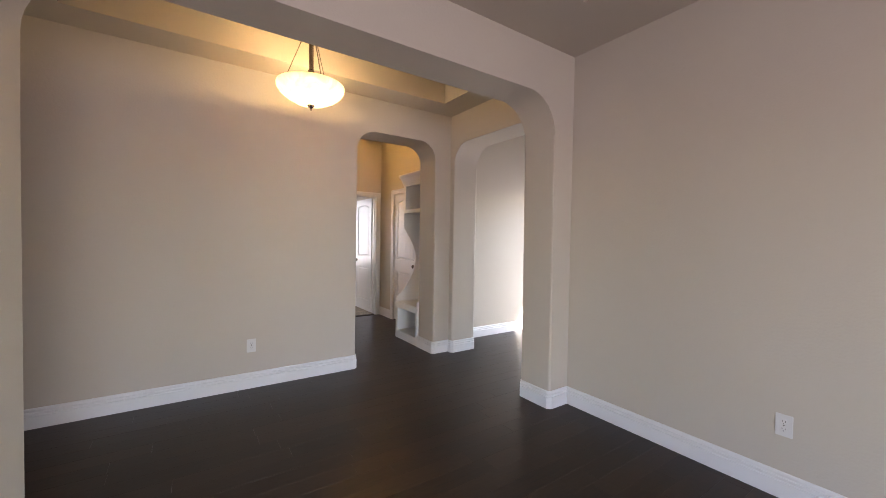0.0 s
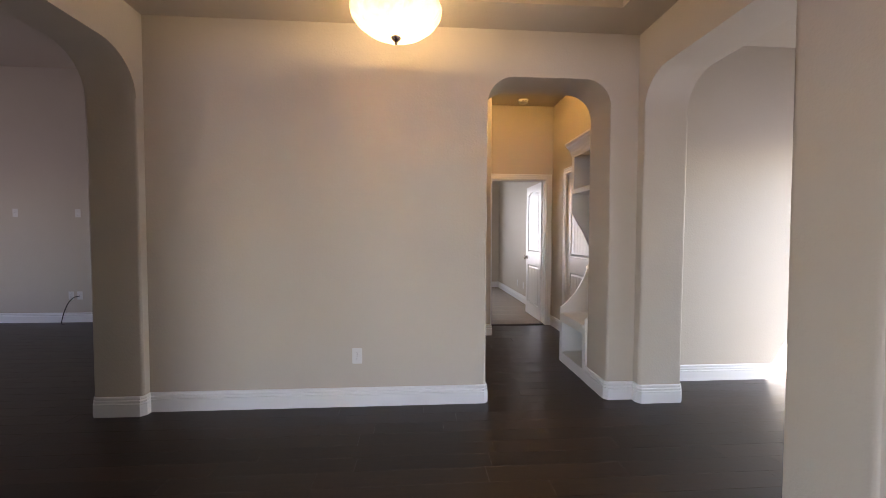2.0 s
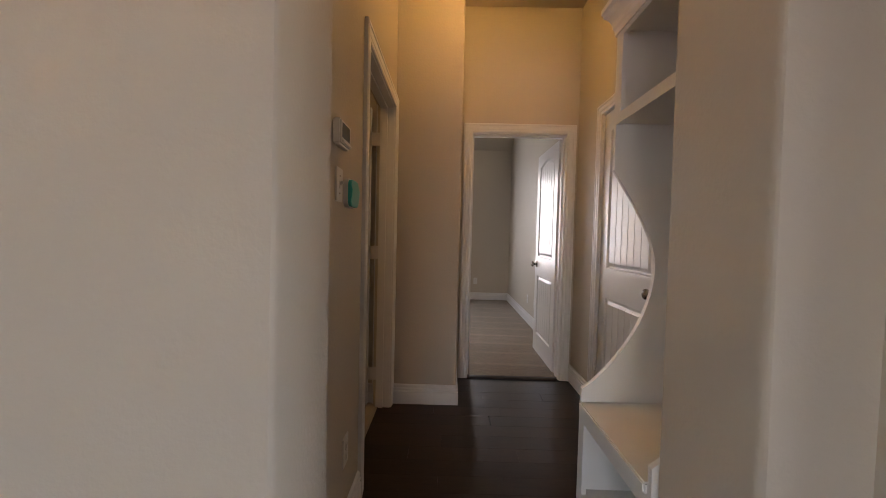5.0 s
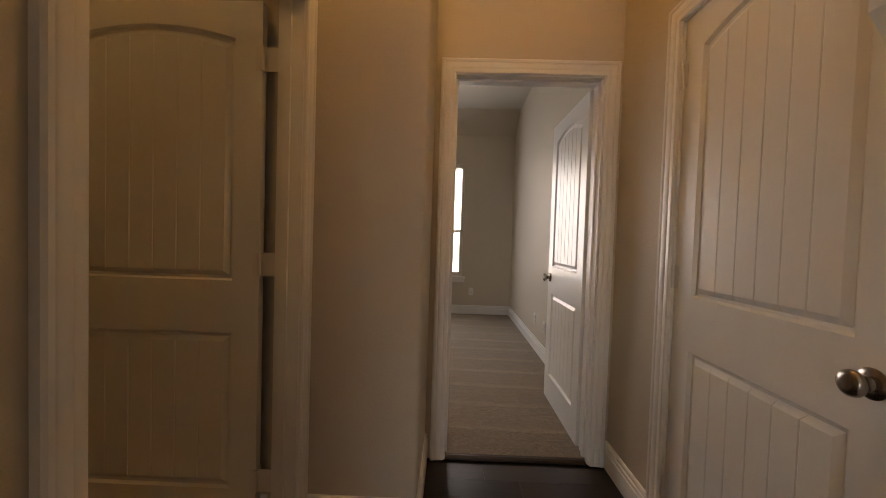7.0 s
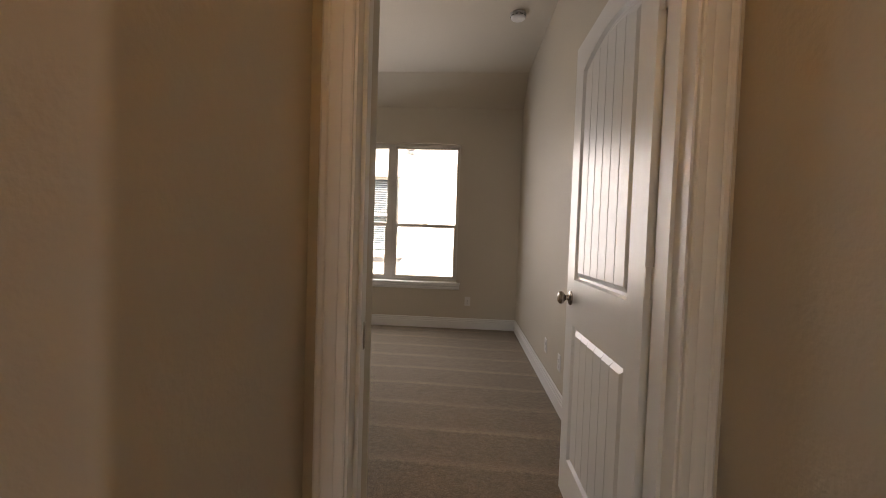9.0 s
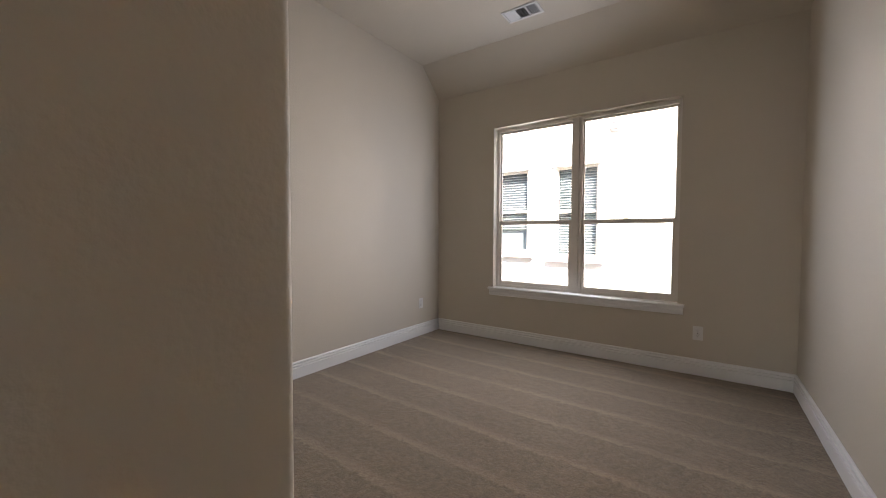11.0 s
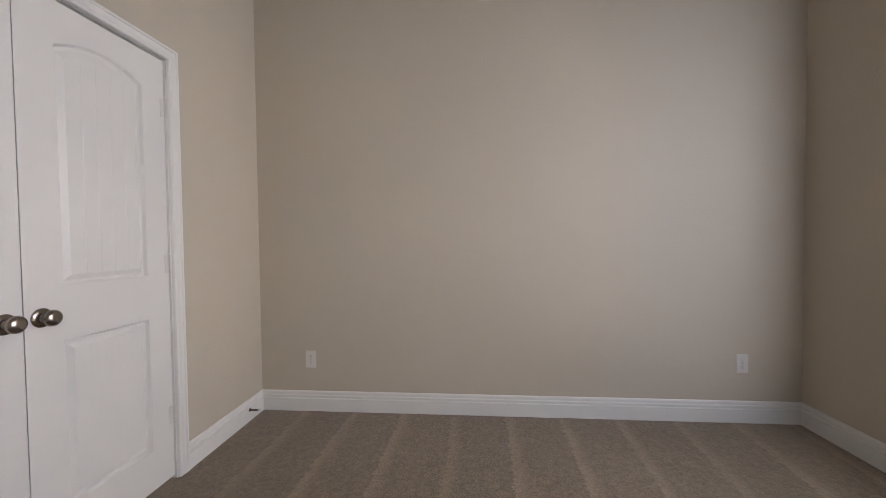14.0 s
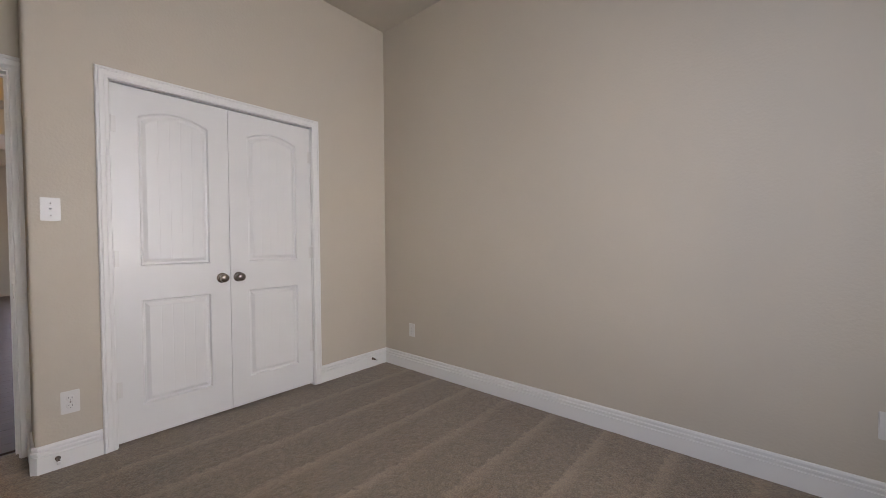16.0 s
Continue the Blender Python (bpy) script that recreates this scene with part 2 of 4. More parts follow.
def lathe(profile, axis="z", seg=32, bm=None, at=(0, 0, 0)):
    """Turn (radius, height) pairs about an axis."""
    bm = bm or bmesh.new()
    rings = []
    for r, h in profile:
        ring = []
        for i in range(seg):
            a = 2 * math.pi * i / seg
            c, s = max(r, 1e-4) * math.cos(a), max(r, 1e-4) * math.sin(a)
            p = {"z": (c, s, h), "y": (c, h, s), "x": (h, c, s)}[axis]
            ring.append(Vector(p) + Vector(at))
        rings.append(ring)
    loops(bm, rings, cap0=profile[0][0] < 1e-3, cap1=profile[-1][0] < 1e-3)
    return bm


def tube(bm, a, b, r, seg=10):
    a, b = Vector(a), Vector(b)
    q = (b - a).to_track_quat("Z", "Y")
    rings = [[p + q @ Vector((r * math.cos(2 * math.pi * i / seg), r * math.sin(2 * math.pi * i / seg), 0)) for i in range(seg)] for p in (a, b)]
    loops(bm, rings, cap0=True, cap1=True)
    return bm


def plane_point(axis, s, c, z):
    return Vector((s, c, z)) if axis == "x" else Vector((c, s, z))


def wall(name, axis, s0, s1, c0, c1, z1, notches=(), bull=0.0, z0=0.0, mat=None, label="", ends=()):
    """A wall along an axis from s0 to s1, between c0 and c1, with openings (from, to, top, corner radius) that start at its foot. ends: upright corners to round (0, 1: back start and end; 2, 3: front)."""
    pts, ids = [(s0, z0)], []
    for a, b, top, r in sorted(notches):
        run = [(a, z0)]
        if r:
            n = 10
            run += [(a + r - r * math.cos(math.pi / 2 * i / n), top - r + r * math.sin(math.pi / 2 * i / n)) for i in range(n + 1)]
            run += [(b - r + r * math.sin(math.pi / 2 * i / n), top - r + r * math.cos(math.pi / 2 * i / n)) for i in range(n + 1)]
        else:
            run += [(a, top), (b, top)]
        run += [(b, z0)]
        ids.append((len(pts), len(pts) + len(run)))
        pts += run
    pts += [(s1, z0), (s1, z1), (s0, z1)]
    bm = bmesh.new()
    front = [bm.verts.new(plane_point(axis, s, c0, z)) for s, z in pts]
    back = [bm.verts.new(plane_point(axis, s, c1, z)) for s, z in pts]
    bm.faces.new(front)
    bm.faces.new(back[::-1])
    n = len(pts)
    for i in range(n):
        j = (i + 1) % n
        bm.faces.new((front[j], front[i], back[i], back[j]))
    if bull:
        es = []
        for lo, hi in ids:
            for row in (front, back):
                for i in range(lo, hi - 1):
                    es.append(bm.edges.get((row[i], row[i + 1])))
        for i in ends:
            k, kk = ((0, n - 1), (n - 3, n - 2))[i % 2]
            row = front if i > 1 else back
            es.append(bm.edges.get((row[k], row[kk])))
        bmesh.ops.bevel(bm, geom=es, offset=bull, segments=4, affect="EDGES", profile=0.5)
    ob = part(name, bm, mat or PAINT, smooth=32)
    return tagged(ob, label or "greige painted drywall wall with light orange-peel texture", "wall", kind="structure")


BASE = [(0.0, 0.0), (0.017, 0.0), (0.017, 0.088), (0.0095, 0.0905), (0.0085, 0.0955), (0.0150, 0.0985), (0.0160, 0.105), (0.0148, 0.1105), (0.0080, 0.113), (0.0070, 0.1175), (0.0115, 0.1205), (0.0115, 0.129), (0.0085, 0.135), (0.004, 0.138), (0.0, 0.138)]


def baseboard(points, label="white painted baseboard with a stepped moulded top", z=0.0):
    """Skirting along a line of wall points, on the left of the way."""
    pts = [Vector(p) for p in points]
    rings = []
    for i, p in enumerate(pts):
        ns = []
        for a, b in ((i - 1, i), (i, i + 1)):
            if 0 <= a and b < len(pts):
                d = (pts[b] - pts[a]).normalized()
                ns.append(Vector((-d.y, d.x)))
        m = ns[0] if len(ns) == 1 else (ns[0] + ns[1]) / (1 + ns[0].dot(ns[1]))
        rings.append([Vector((p.x + m.x * d, p.y + m.y * d, z + h)) for d, h in BASE])
    bm = bmesh.new()
    loops(bm, rings, cap0=True, cap1=True)
    ob = part("baseboard", bm, TRIM)
    return tagged(ob, label, "baseboard", kind="structure")


CASE = [(0.006, 0.0), (0.006, 0.010), (0.010, 0.014), (0.026, 0.014), (0.030, 0.0120), (0.034, 0.015), (0.056, 0.018), (0.060, 0.0158), (0.064, 0.020), (0.074, 0.021), (0.080, 0.016), (0.080, 0.0)]


def casing(axis, a, b, top, c, sign, parent, label="", foot=0.0, wide=1.0):
    bm = bmesh.new()
    rings = []
    for k in range(4):
        ring = []
        for u, v in ((u * wide, v) for u, v in CASE):
            s, z = ((a - u, foot), (a - u, top + u), (b + u, top + u), (b + u, foot))[k]
            ring.append(plane_point(axis, s, c + sign * v, z))
        rings.append(ring)
    loops(bm, rings, cap0=True, cap1=True)
    return part("casing", bm, TRIM, parent, label, smooth=38)


def jamb(axis, a, b, top, c0, c1, parent, stop=None):
    t = 0.018
    def bx(s0, s1, k0, k1, z0, z1):
        return (s0, s1, k0, k1, z0, z1) if axis == "x" else (k0, k1, s0, s1, z0, z1)
    main = part("jamb", boxes(bx(a - t, a, c0, c1, 0, top)), TRIM, parent)
    part("side_jamb", boxes(bx(b, b + t, c0, c1, 0, top)), TRIM, main)
    part("head_jamb", boxes(bx(a - t, b + t, c0, c1, top, top + t)), TRIM, main)
    if stop:
        s0, s1 = stop
        for d in (bx(a, a + 0.011, s0, s1, 0, top - 0.011), bx(b - 0.011, b, s0, s1, 0, top - 0.011), bx(a, b, s0, s1, top - 0.011, top)):
            part("stop_strip", boxes(d), TRIM, main)
    return main


def panel_mesh(bm, x0, x1, z0, z1, rise, y, out, grooves, cut):
    """A moulded panel: sunk edge, sloping border, and a field with upright grooves. rise: height of the bow at its top."""
    n = 24
    xs = [i / n for i in range(n + 1)]
    gs = [(k + 1) / (grooves + 1) for k in range(grooves)]
    w = (x1 - x0) - 0.07
    for g in gs:
        xs = [x for x in xs if abs(x - g) * w > 0.006] + [g - 0.0035 / w, g, g + 0.0035 / w]
    xs.sort()

    def top(f, d):
        return z1 - d + rise * (1 - (2 * f - 1) ** 2)

    def loop(d, depth):
        lo = [Vector((x0 + d + f * (x1 - x0 - 2 * d), y - out * depth, z0 + d)) for f in xs]
        hi = [Vector((x0 + d + f * (x1 - x0 - 2 * d), y - out * depth, top(f, d))) for f in xs]
        return lo, hi

    rows = [loop(0.0, 0.0), loop(0.007, 0.0135), loop(0.017, 0.0145), loop(0.036, 0.003)]
    rings = [lo + hi[::-1] for lo, hi in rows]
    vs = loops(bm, rings)
    m = len(xs)
    last = vs[-1]
    for i, f in enumerate(xs):
        if any(abs(f - g) < 1e-6 for g in gs):
            last[i].co.y -= out * cut
            last[2 * m - 1 - i].co.y -= out * cut
    for i in range(m - 1):
        bm.faces.new((last[i], last[i + 1], last[2 * m - 2 - i], last[2 * m - 1 - i]))


def knob_part(parent, x, z, face_y, out, label="satin nickel door knob"):
    prof = [(0.0, 0.0), (0.033, 0.0), (0.033, 0.004), (0.028, 0.009), (0.015, 0.012), (0.012, 0.018), (0.012, 0.028), (0.018, 0.034), (0.026, 0.042), (0.0285, 0.051), (0.027, 0.060), (0.020, 0.067), (0.010, 0.070), (0.0, 0.0705)]
    bm = lathe([(r, h * 0.82 * out) for r, h in prof], "y", 28, at=(x, face_y, z))
    return part("knob", bm, NICKEL, parent, label, smooth=40)


def door_leaf(parent, w, m, h=2.03, knobs=True, knob_x=None, hinges=0, stile=0.102, grooves=5, cut=0.0023, z_side=1.893, hinge_z=(0.22, 1.055, 1.82), bridge=0.0, knob_z=0.905):
    """A two-panel moulded door with a bowed top panel; hinge edge at x = 0, faces at y = 0 and 0.035."""
    z_lo, z_a, z_b, z_side, rise = 0.185, 0.790, 0.990, z_side, 0.048
    x0, x1 = stile, w - stile
    bm = bmesh.new()
    for d in ((0, x0, 0, 0.035, 0, h), (x1, w, 0, 0.035, 0, h), (x0, x1, 0, 0.035, 0, z_lo), (x0, x1, 0, 0.035, z_a, z_b)):
        box(bm, *d)
    n = 24
    rings = []
    for i in range(n + 1):
        f = i / n
        x, zb = x0 + f * (x1 - x0), z_side + rise * (1 - (2 * f - 1) ** 2)
        rings.append([Vector((x, 0, zb)), Vector((x, 0.035, zb)), Vector((x, 0.035, h)), Vector((x, 0, h))])
    loops(bm, rings, cap0=True, cap1=True)
    leaf = part("leaf", bm, DOORW, parent, "white moulded two-panel door leaf", m)
    for nm, a, b, r in (("upper_panel", z_b, z_side, rise), ("lower_panel", z_lo, z_a, 0.0)):
        bm = bmesh.new()
        deep = cut if r or cut > 0.002 else cut * 0.4
        panel_mesh(bm, x0, x1, a, b, r, 0.0, -1, grooves, deep)
        panel_mesh(bm, x0, x1, a, b, r, 0.035, 1, grooves, deep)
        part(nm, bm, DOORW, leaf)
    if knobs:
        kx = knob_x if knob_x is not None else w - 0.062
        knob_part(leaf, kx, knob_z, 0.0, -1)
        knob_part(leaf, kx, knob_z, 0.035, 1)
    for z in hinge_z if hinges else ():
        bm = bmesh.new()
        y = 0.0 if hinges < 0 else 0.035
        tube(bm, (-0.004, y + hinges * 0.006, z - 0.045), (-0.004, y + hinges * 0.006, z + 0.045), 0.0065)
        box(bm, -0.003, 0.0, y - hinges * 0.034 if hinges > 0 else y, y if hinges > 0 else y + 0.034, z - 0.044, z + 0.044)
        box(bm, 0.0, 0.022, min(y, y + hinges * 0.002), max(y, y + hinges * 0.002), z - 0.044, z + 0.044)
        if bridge:
            box(bm, -bridge, 0.0, 0.029 if hinges > 0 else 0.016, 0.032 if hinges > 0 else 0.019, z - 0.044, z + 0.044)
        part("hinge", bm, HINGE, leaf, "painted butt hinge")
    return leaf


# ---- structure: walls ----
def wall_with_window(name, axis, s0, s1, c0, c1, z1, a, b, lo, hi, label=""):
    def bx(p, q, z0, zz):
        return (p, q, c0, c1, z0, zz) if axis == "x" else (c0, c1, p, q, z0, zz)
    bm = boxes(bx(s0, a, 0, z1), bx(b, s1, 0, z1), bx(a, b, 0, lo), bx(a, b, hi, z1))
    return tagged(part(name, bm, PAINT), label or "greige painted drywall wall with a window opening", "wall", kind="structure")


ARCH = "greige painted drywall wall with a round-cornered cased opening"
wall("wall_entry", "x", -2.72, 2.82, 1.768, 2.08, 3.75, [(-0.655, 2.285, 2.455, 0.29)], 0.02, label=ARCH)
wall("wall_entry_right", "y", -3.70, 1.768, 2.505, 2.82, 3.3)
# Unseen wall; its window opening is added to hold the left fill lamp.
wall_with_window("wall_entry_left", "y", -3.55, 1.768, -2.72, -2.60, 3.3, -2.45, -0.75, 0.5, 2.2)
wall_with_window("wall_entry_front", "x", -2.72, 2.505, -3.70, -3.55, 3.3, -1.5, 1.1, 0.45, 2.25)
wall("wall_gallery_right", "y", 2.08, 3.460, 2.485, 2.82, 3.3, [(2.15, 3.383, 2.435, 0.24)], 0.02, label=ARCH)
wall("wall_gallery_left", "y", 2.08, 3.460, -1.415, -1.088, 3.75, [(2.15, 3.393, 2.46, 0.28)], 0.02, label=ARCH)
wall("wall_gallery_back", "x", -1.415, 2.82, 3.460, 3.80, 3.75, [(1.330, 2.268, 2.437, 0.20)], 0.02, label=ARCH)
wall("wall_breakfast_back", "x", 2.82, 4.95, 3.790, 3.95, 3.3)
wall_with_window("wall_breakfast_side", "y", -1.0, 3.790, 4.80, 4.95, 3.3, 2.15, 3.70, 0.05, 2.1)
wall("wall_breakfast_front", "x", 2.82, 4.95, -1.15, -1.0, 3.3)
wall("wall_hall_left", "y", 3.80, 5.375, 1.165, 1.28, 3.3, [(4.447, 5.313, 2.063, 0)])
wall("wall_hall_return", "x", -0.60, 1.740, 5.375, 5.50, 3.3, bull=0.018, ends=(3,))
wall("wall_hall_jog", "y", 5.50, 5.885, 1.62, 1.740, 3.3)
wall("wall_hall_end", "x", 1.62, 2.93, 5.885, 6.02, 3.3, [(1.832, 2.632, 2.063, 0)])
wall("wall_hall_right", "y", 3.80, 5.885, 2.712, 2.832, 3.3, [(4.592, 5.391, 2.063, 0)])
# Unseen walls added behind the closed hall door to keep daylight out of its gaps.
wall("light_block_wall_side", "y", 3.95, 6.10, 3.40, 3.52, 3.3)
wall("light_block_wall_end", "x", 2.93, 3.40, 5.98, 6.10, 3.3)
wall("wall_powder_left", "y", 3.80, 5.375, -0.12, 0.0, 3.3)
wall("wall_bedroom_right", "y", 6.0, 9.764, 2.80, 2.93, 3.3)
wall("wall_nook", "y", 6.02, 6.185, 1.63, 1.802, 3.3)
wall("wall_closet", "x", -0.455, 1.802, 6.185, 6.304, 3.3, [(0.280, 1.504, 2.055, 0)], 0.016, ends=(1,))
wall("wall_bedroom_left", "y", 5.50, 9.764, -0.60, -0.455, 3.3)
wall_with_window("wall_bedroom_window", "x", -0.60, 2.93, 9.764, 9.93, 3.3, 0.293, 2.041, 0.565, 2.337)
wall("wall_family_back", "x", -7.1, -1.27, 6.40, 6.55, 3.75)
wall("wall_family_right", "y", 3.80, 6.40, -1.415, -1.27, 3.75)
wall("wall_family_front", "x", -7.1, -2.72, 1.785, 2.08, 3.75)
wall_with_window("wall_family_side", "y", 2.08, 6.40, -7.1, -7.0, 3.75, 2.8, 4.4, 0.6, 2.2)


# ---- structure: ceilings and roof ----
def ceiling(name, bm, label):
    return tagged(part(name, bm, CEIL), label, "ceiling", kind="structure")


def tray(name, x0, x1, y0, y1, tx0, tx1, ty0, ty1, z, zt):
    bm = boxes((x0, tx0, y0, y1, z, zt), (tx1, x1, y0, y1, z, zt), (tx0, tx1, y0, ty0, z, zt), (tx0, tx1, ty1, y1, z, zt), (x0, x1, y0, y1, zt, zt + 0.1))
    return ceiling(name, bm, "greige painted tray ceiling with a raised middle")


tray("ceiling_entry", -2.60, 2.505, -3.55, 1.768, -2.1, 1.955, -3.1, 1.290, 2.820, 3.115)
tray("ceiling_gallery", -1.088, 2.485, 2.08, 3.460, -0.756, 2.172, 2.37, 3.142, 2.775, 3.099)
ceiling("ceiling_hall", boxes((1.28, 2.712, 3.80, 5.375, 3.070, 3.2), (1.740, 2.712, 5.375, 5.885, 3.070, 3.2)), "flat greige painted hall ceiling")
ceiling("ceiling_powder", boxes((0.0, 1.165, 3.80, 5.375, 3.0, 3.1)), "flat painted ceiling")
ceiling("ceiling_breakfast", boxes((2.82, 4.80, -1.0, 3.790, 2.9, 3.0)), "flat painted ceiling")
ceiling("ceiling_family", boxes((-7.0, -1.415, 2.08, 6.40, 3.6, 3.7)), "high flat painted ceiling")
bm = boxes((-0.455, 2.80, 6.304, 9.44, 3.085, 3.2), (1.802, 2.80, 6.0, 6.304, 3.085, 3.2))
loops(bm, [[Vector((x, 9.44, 3.085)), Vector((x, 9.44, 3.2)), Vector((x, 9.764, 3.2)), Vector((x, 9.764, 2.785))] for x in (-0.455, 2.80)], cap0=True, cap1=True)
ceiling("ceiling_bedroom", bm, "greige painted ceiling that slopes down to the window wall")
# The slab out to x = 7.6 is added, unseen, to block direct sun.
tagged(part("roof", boxes((-2.9, 5.9, -3.9, 1.785, 3.3, 3.42), (-1.27, 5.9, 3.80, 9.95, 3.3, 3.42), (2.82, 7.6, 1.785, 3.80, 3.3, 3.42), (-1.088, 2.82, 2.08, 3.460, 3.3, 3.42), (-7.3, -1.088, 1.6, 6.7, 3.75, 3.9)), SHINGLE), "dark shingled house roof with an unseen slab added to block side sun", "roof", kind="structure")


# ---- structure: floors ----
tagged(part("ground", boxes((-600, 600, -600, 600, -0.4, -0.25)), SOIL), "bare dry soil around the new house", "ground", kind="structure")
tagged(part("foundation", boxes((-7.1, 5.75, -3.7, 9.93, -0.25, -0.014)), JOINT), "dark slab under the floors", "foundation", kind="structure")
bm = bmesh.new()
nx, ny = 40, 46
grid = [[bm.verts.new((-0.455 + 3.255 * i / nx, 5.925 + 3.839 * j / ny, 0.012 + 0.0025 * noise.noise(Vector((i * 0.6, j * 0.6, 0))))) for i in range(nx + 1)] for j in range(ny + 1)]
for j in range(ny):
    for i in range(nx):
        bm.faces.new((grid[j][i], grid[j][i + 1], grid[j + 1][i + 1], grid[j + 1][i]))
rim = [e for e in bm.edges if e.is_boundary]
r = bmesh.ops.extrude_edge_only(bm, edges=rim)
for v in (g for g in r["geom"] if isinstance(g, bmesh.types.BMVert)):
    v.co.z = -0.014
tagged(part("carpet", bm, CARPET, smooth=40), "beige cut-pile carpet with vacuum tracks", "carpet", kind="structure")
tagged(part("powder_floor", boxes((0.0, 1.20, 3.80, 5.375, -0.014, 0.002)), TILE), "beige tile floor behind the open door", "floor", kind="structure")
bm = bmesh.new()
loops(bm, [[Vector((x, 5.895, -0.01)), Vector((x, 5.897, 0.004)), Vector((x, 5.908, 0.010)), Vector((x, 5.93, 0.011)), Vector((x, 5.934, -0.01))] for x in (1.850, 2.608)], cap0=True, cap1=True)
tagged(part("threshold", bm, WOODSUB), "dark wooden strip between hardwood and carpet", "threshold", kind="structure")

# ---- structure: baseboards ----
baseboard([(2.505, -3.55), (2.505, 1.768), (2.305, 1.768), (2.285, 1.788), (2.285, 2.06), (2.305, 2.08), (2.485, 2.08), (2.485, 2.13), (2.505, 2.15), (2.80, 2.15), (2.82, 2.13), (2.82, -1.0)])
baseboard([(2.82, 3.790), (2.82, 3.403), (2.80, 3.383), (2.505, 3.383), (2.485, 3.403), (2.485, 3.460), (2.288, 3.460), (2.268, 3.480), (2.268, 3.80)])
baseboard([(4.80, 3.790), (2.82, 3.790)])
baseboard([(1.28, 3.80), (1.330, 3.80), (1.330, 3.480), (1.310, 3.460), (-1.088, 3.460), (-1.088, 3.413), (-1.108, 3.393), (-1.395, 3.393), (-1.415, 3.413), (-1.415, 6.40), (-7.0, 6.40)])
baseboard([(-1.415, 2.08), (-1.415, 2.13), (-1.395, 2.15), (-1.108, 2.15), (-1.088, 2.13), (-1.088, 2.08), (-0.675, 2.08), (-0.655, 2.06), (-0.655, 1.788), (-0.675, 1.768), (-2.60, 1.768)])
baseboard([(1.28, 4.383), (1.28, 3.80)])
baseboard([(1.740, 5.885), (1.740, 5.375), (1.296, 5.375)])
baseboard([(2.712, 5.457), (2.712, 5.885)])
baseboard([(2.712, 4.40), (2.712, 4.526)])
Z = 0.008
baseboard([(2.80, 6.0), (2.80, 9.764), (-0.455, 9.764), (-0.455, 6.304), (0.235, 6.304)], z=Z)
baseboard([(1.551, 6.304), (1.788, 6.304), (1.802, 6.290), (1.802, 6.042)], z=Z)
baseboard([(1.165, 5.375), (0.0, 5.375), (0.0, 3.80)])

# ---- doors ----
# hall end: door open into the bedroom, against its right wall
d = tagged(empty("door_bedroom", pose(2.217, 5.9425, 0)), "white two-panel door standing open into the carpeted bedroom", "door", kind="structure")
back = Matrix.Translation((-2.217, -5.9425, 0))
for ob in (casing("x", 1.850, 2.614, 2.045, 5.885, -1, d), casing("x", 1.850, 2.614, 2.045, 6.02, 1, d), jamb("x", 1.850, 2.614, 2.045, 5.885, 6.02, d, (5.935, 5.958))):
    ob.matrix_basis = back
part("strike_plate", boxes((1.8495, 1.8515, 5.982, 6.014, 0.862, 0.938), bevel=0.0008), NICKEL, d, "satin nickel strike plate").matrix_basis = back
door_leaf(d, 0.735, back @ pose(2.637, 6.044, 0.014, 0, 0, 90.0), hinges=-1, bridge=0.03)

# hall left: door open into a small tiled room
d = tagged(empty("door_powder", pose(1.2, 4.95, 0)), "white two-panel door standing open into a small tiled room", "door", kind="structure")
back = Matrix.Translation((-1.2, -4.95, 0))
for ob in (casing("y", 4.465, 5.295, 2.045, 1.28, 1, d), casing("y", 4.425, 5.335, 2.085, 1.165, -1, d), jamb("y", 4.465, 5.295, 2.045, 1.185, 1.28, d, (1.205, 1.235))):
    ob.matrix_basis = back
door_leaf(d, 0.822, back @ pose(1.124, 5.332, 0.014, 0, 0, 180), hinges=1, bridge=0.06)

# hall right: closed door beside the built-in bench
d = tagged(empty("door_garage", pose(2.76, 4.98, 0)), "closed white two-panel door beside the built-in bench", "door", kind="structure")
back = Matrix.Translation((-2.76, -4.98, 0))
for ob in (casing("y", 4.610, 5.373, 2.045, 2.712, -1, d), jamb("y", 4.610, 5.373, 2.045, 2.712, 2.832, d, (2.757, 2.79))):
    ob.matrix_basis = back
door_leaf(d, 0.757, back @ pose(2.721, 5.370, 0.014, 0, 0, -90), hinges=-1)

# bedroom closet: a pair of closed doors
d = tagged(empty("door_closet", pose(0.892, 6.245, 0)), "closed pair of white two-panel closet doors", "door", kind="structure")
back = Matrix.Translation((-0.892, -6.245, 0))
for ob in (casing("x", 0.298, 1.486, 2.037, 6.304, 1, d, wide=0.78), jamb("x", 0.298, 1.486, 2.037, 6.185, 6.304, d, (6.22, 6.25))):
    ob.matrix_basis = back
CLOSET = dict(h=2.002, stile=0.118, grooves=4, cut=0.0009, knob_x=0.591 - 0.050, knob_z=0.888, z_side=1.845, hinge_z=(0.302, 1.036, 1.779))
door_leaf(d, 0.591, back @ pose(1.4845, 6.294, 0.028, 0, 0, 180), hinges=-1, **CLOSET)
door_leaf(d, 0.591, back @ pose(0.2995, 6.259, 0.028, 0, 0, 0), hinges=1, **CLOSET)


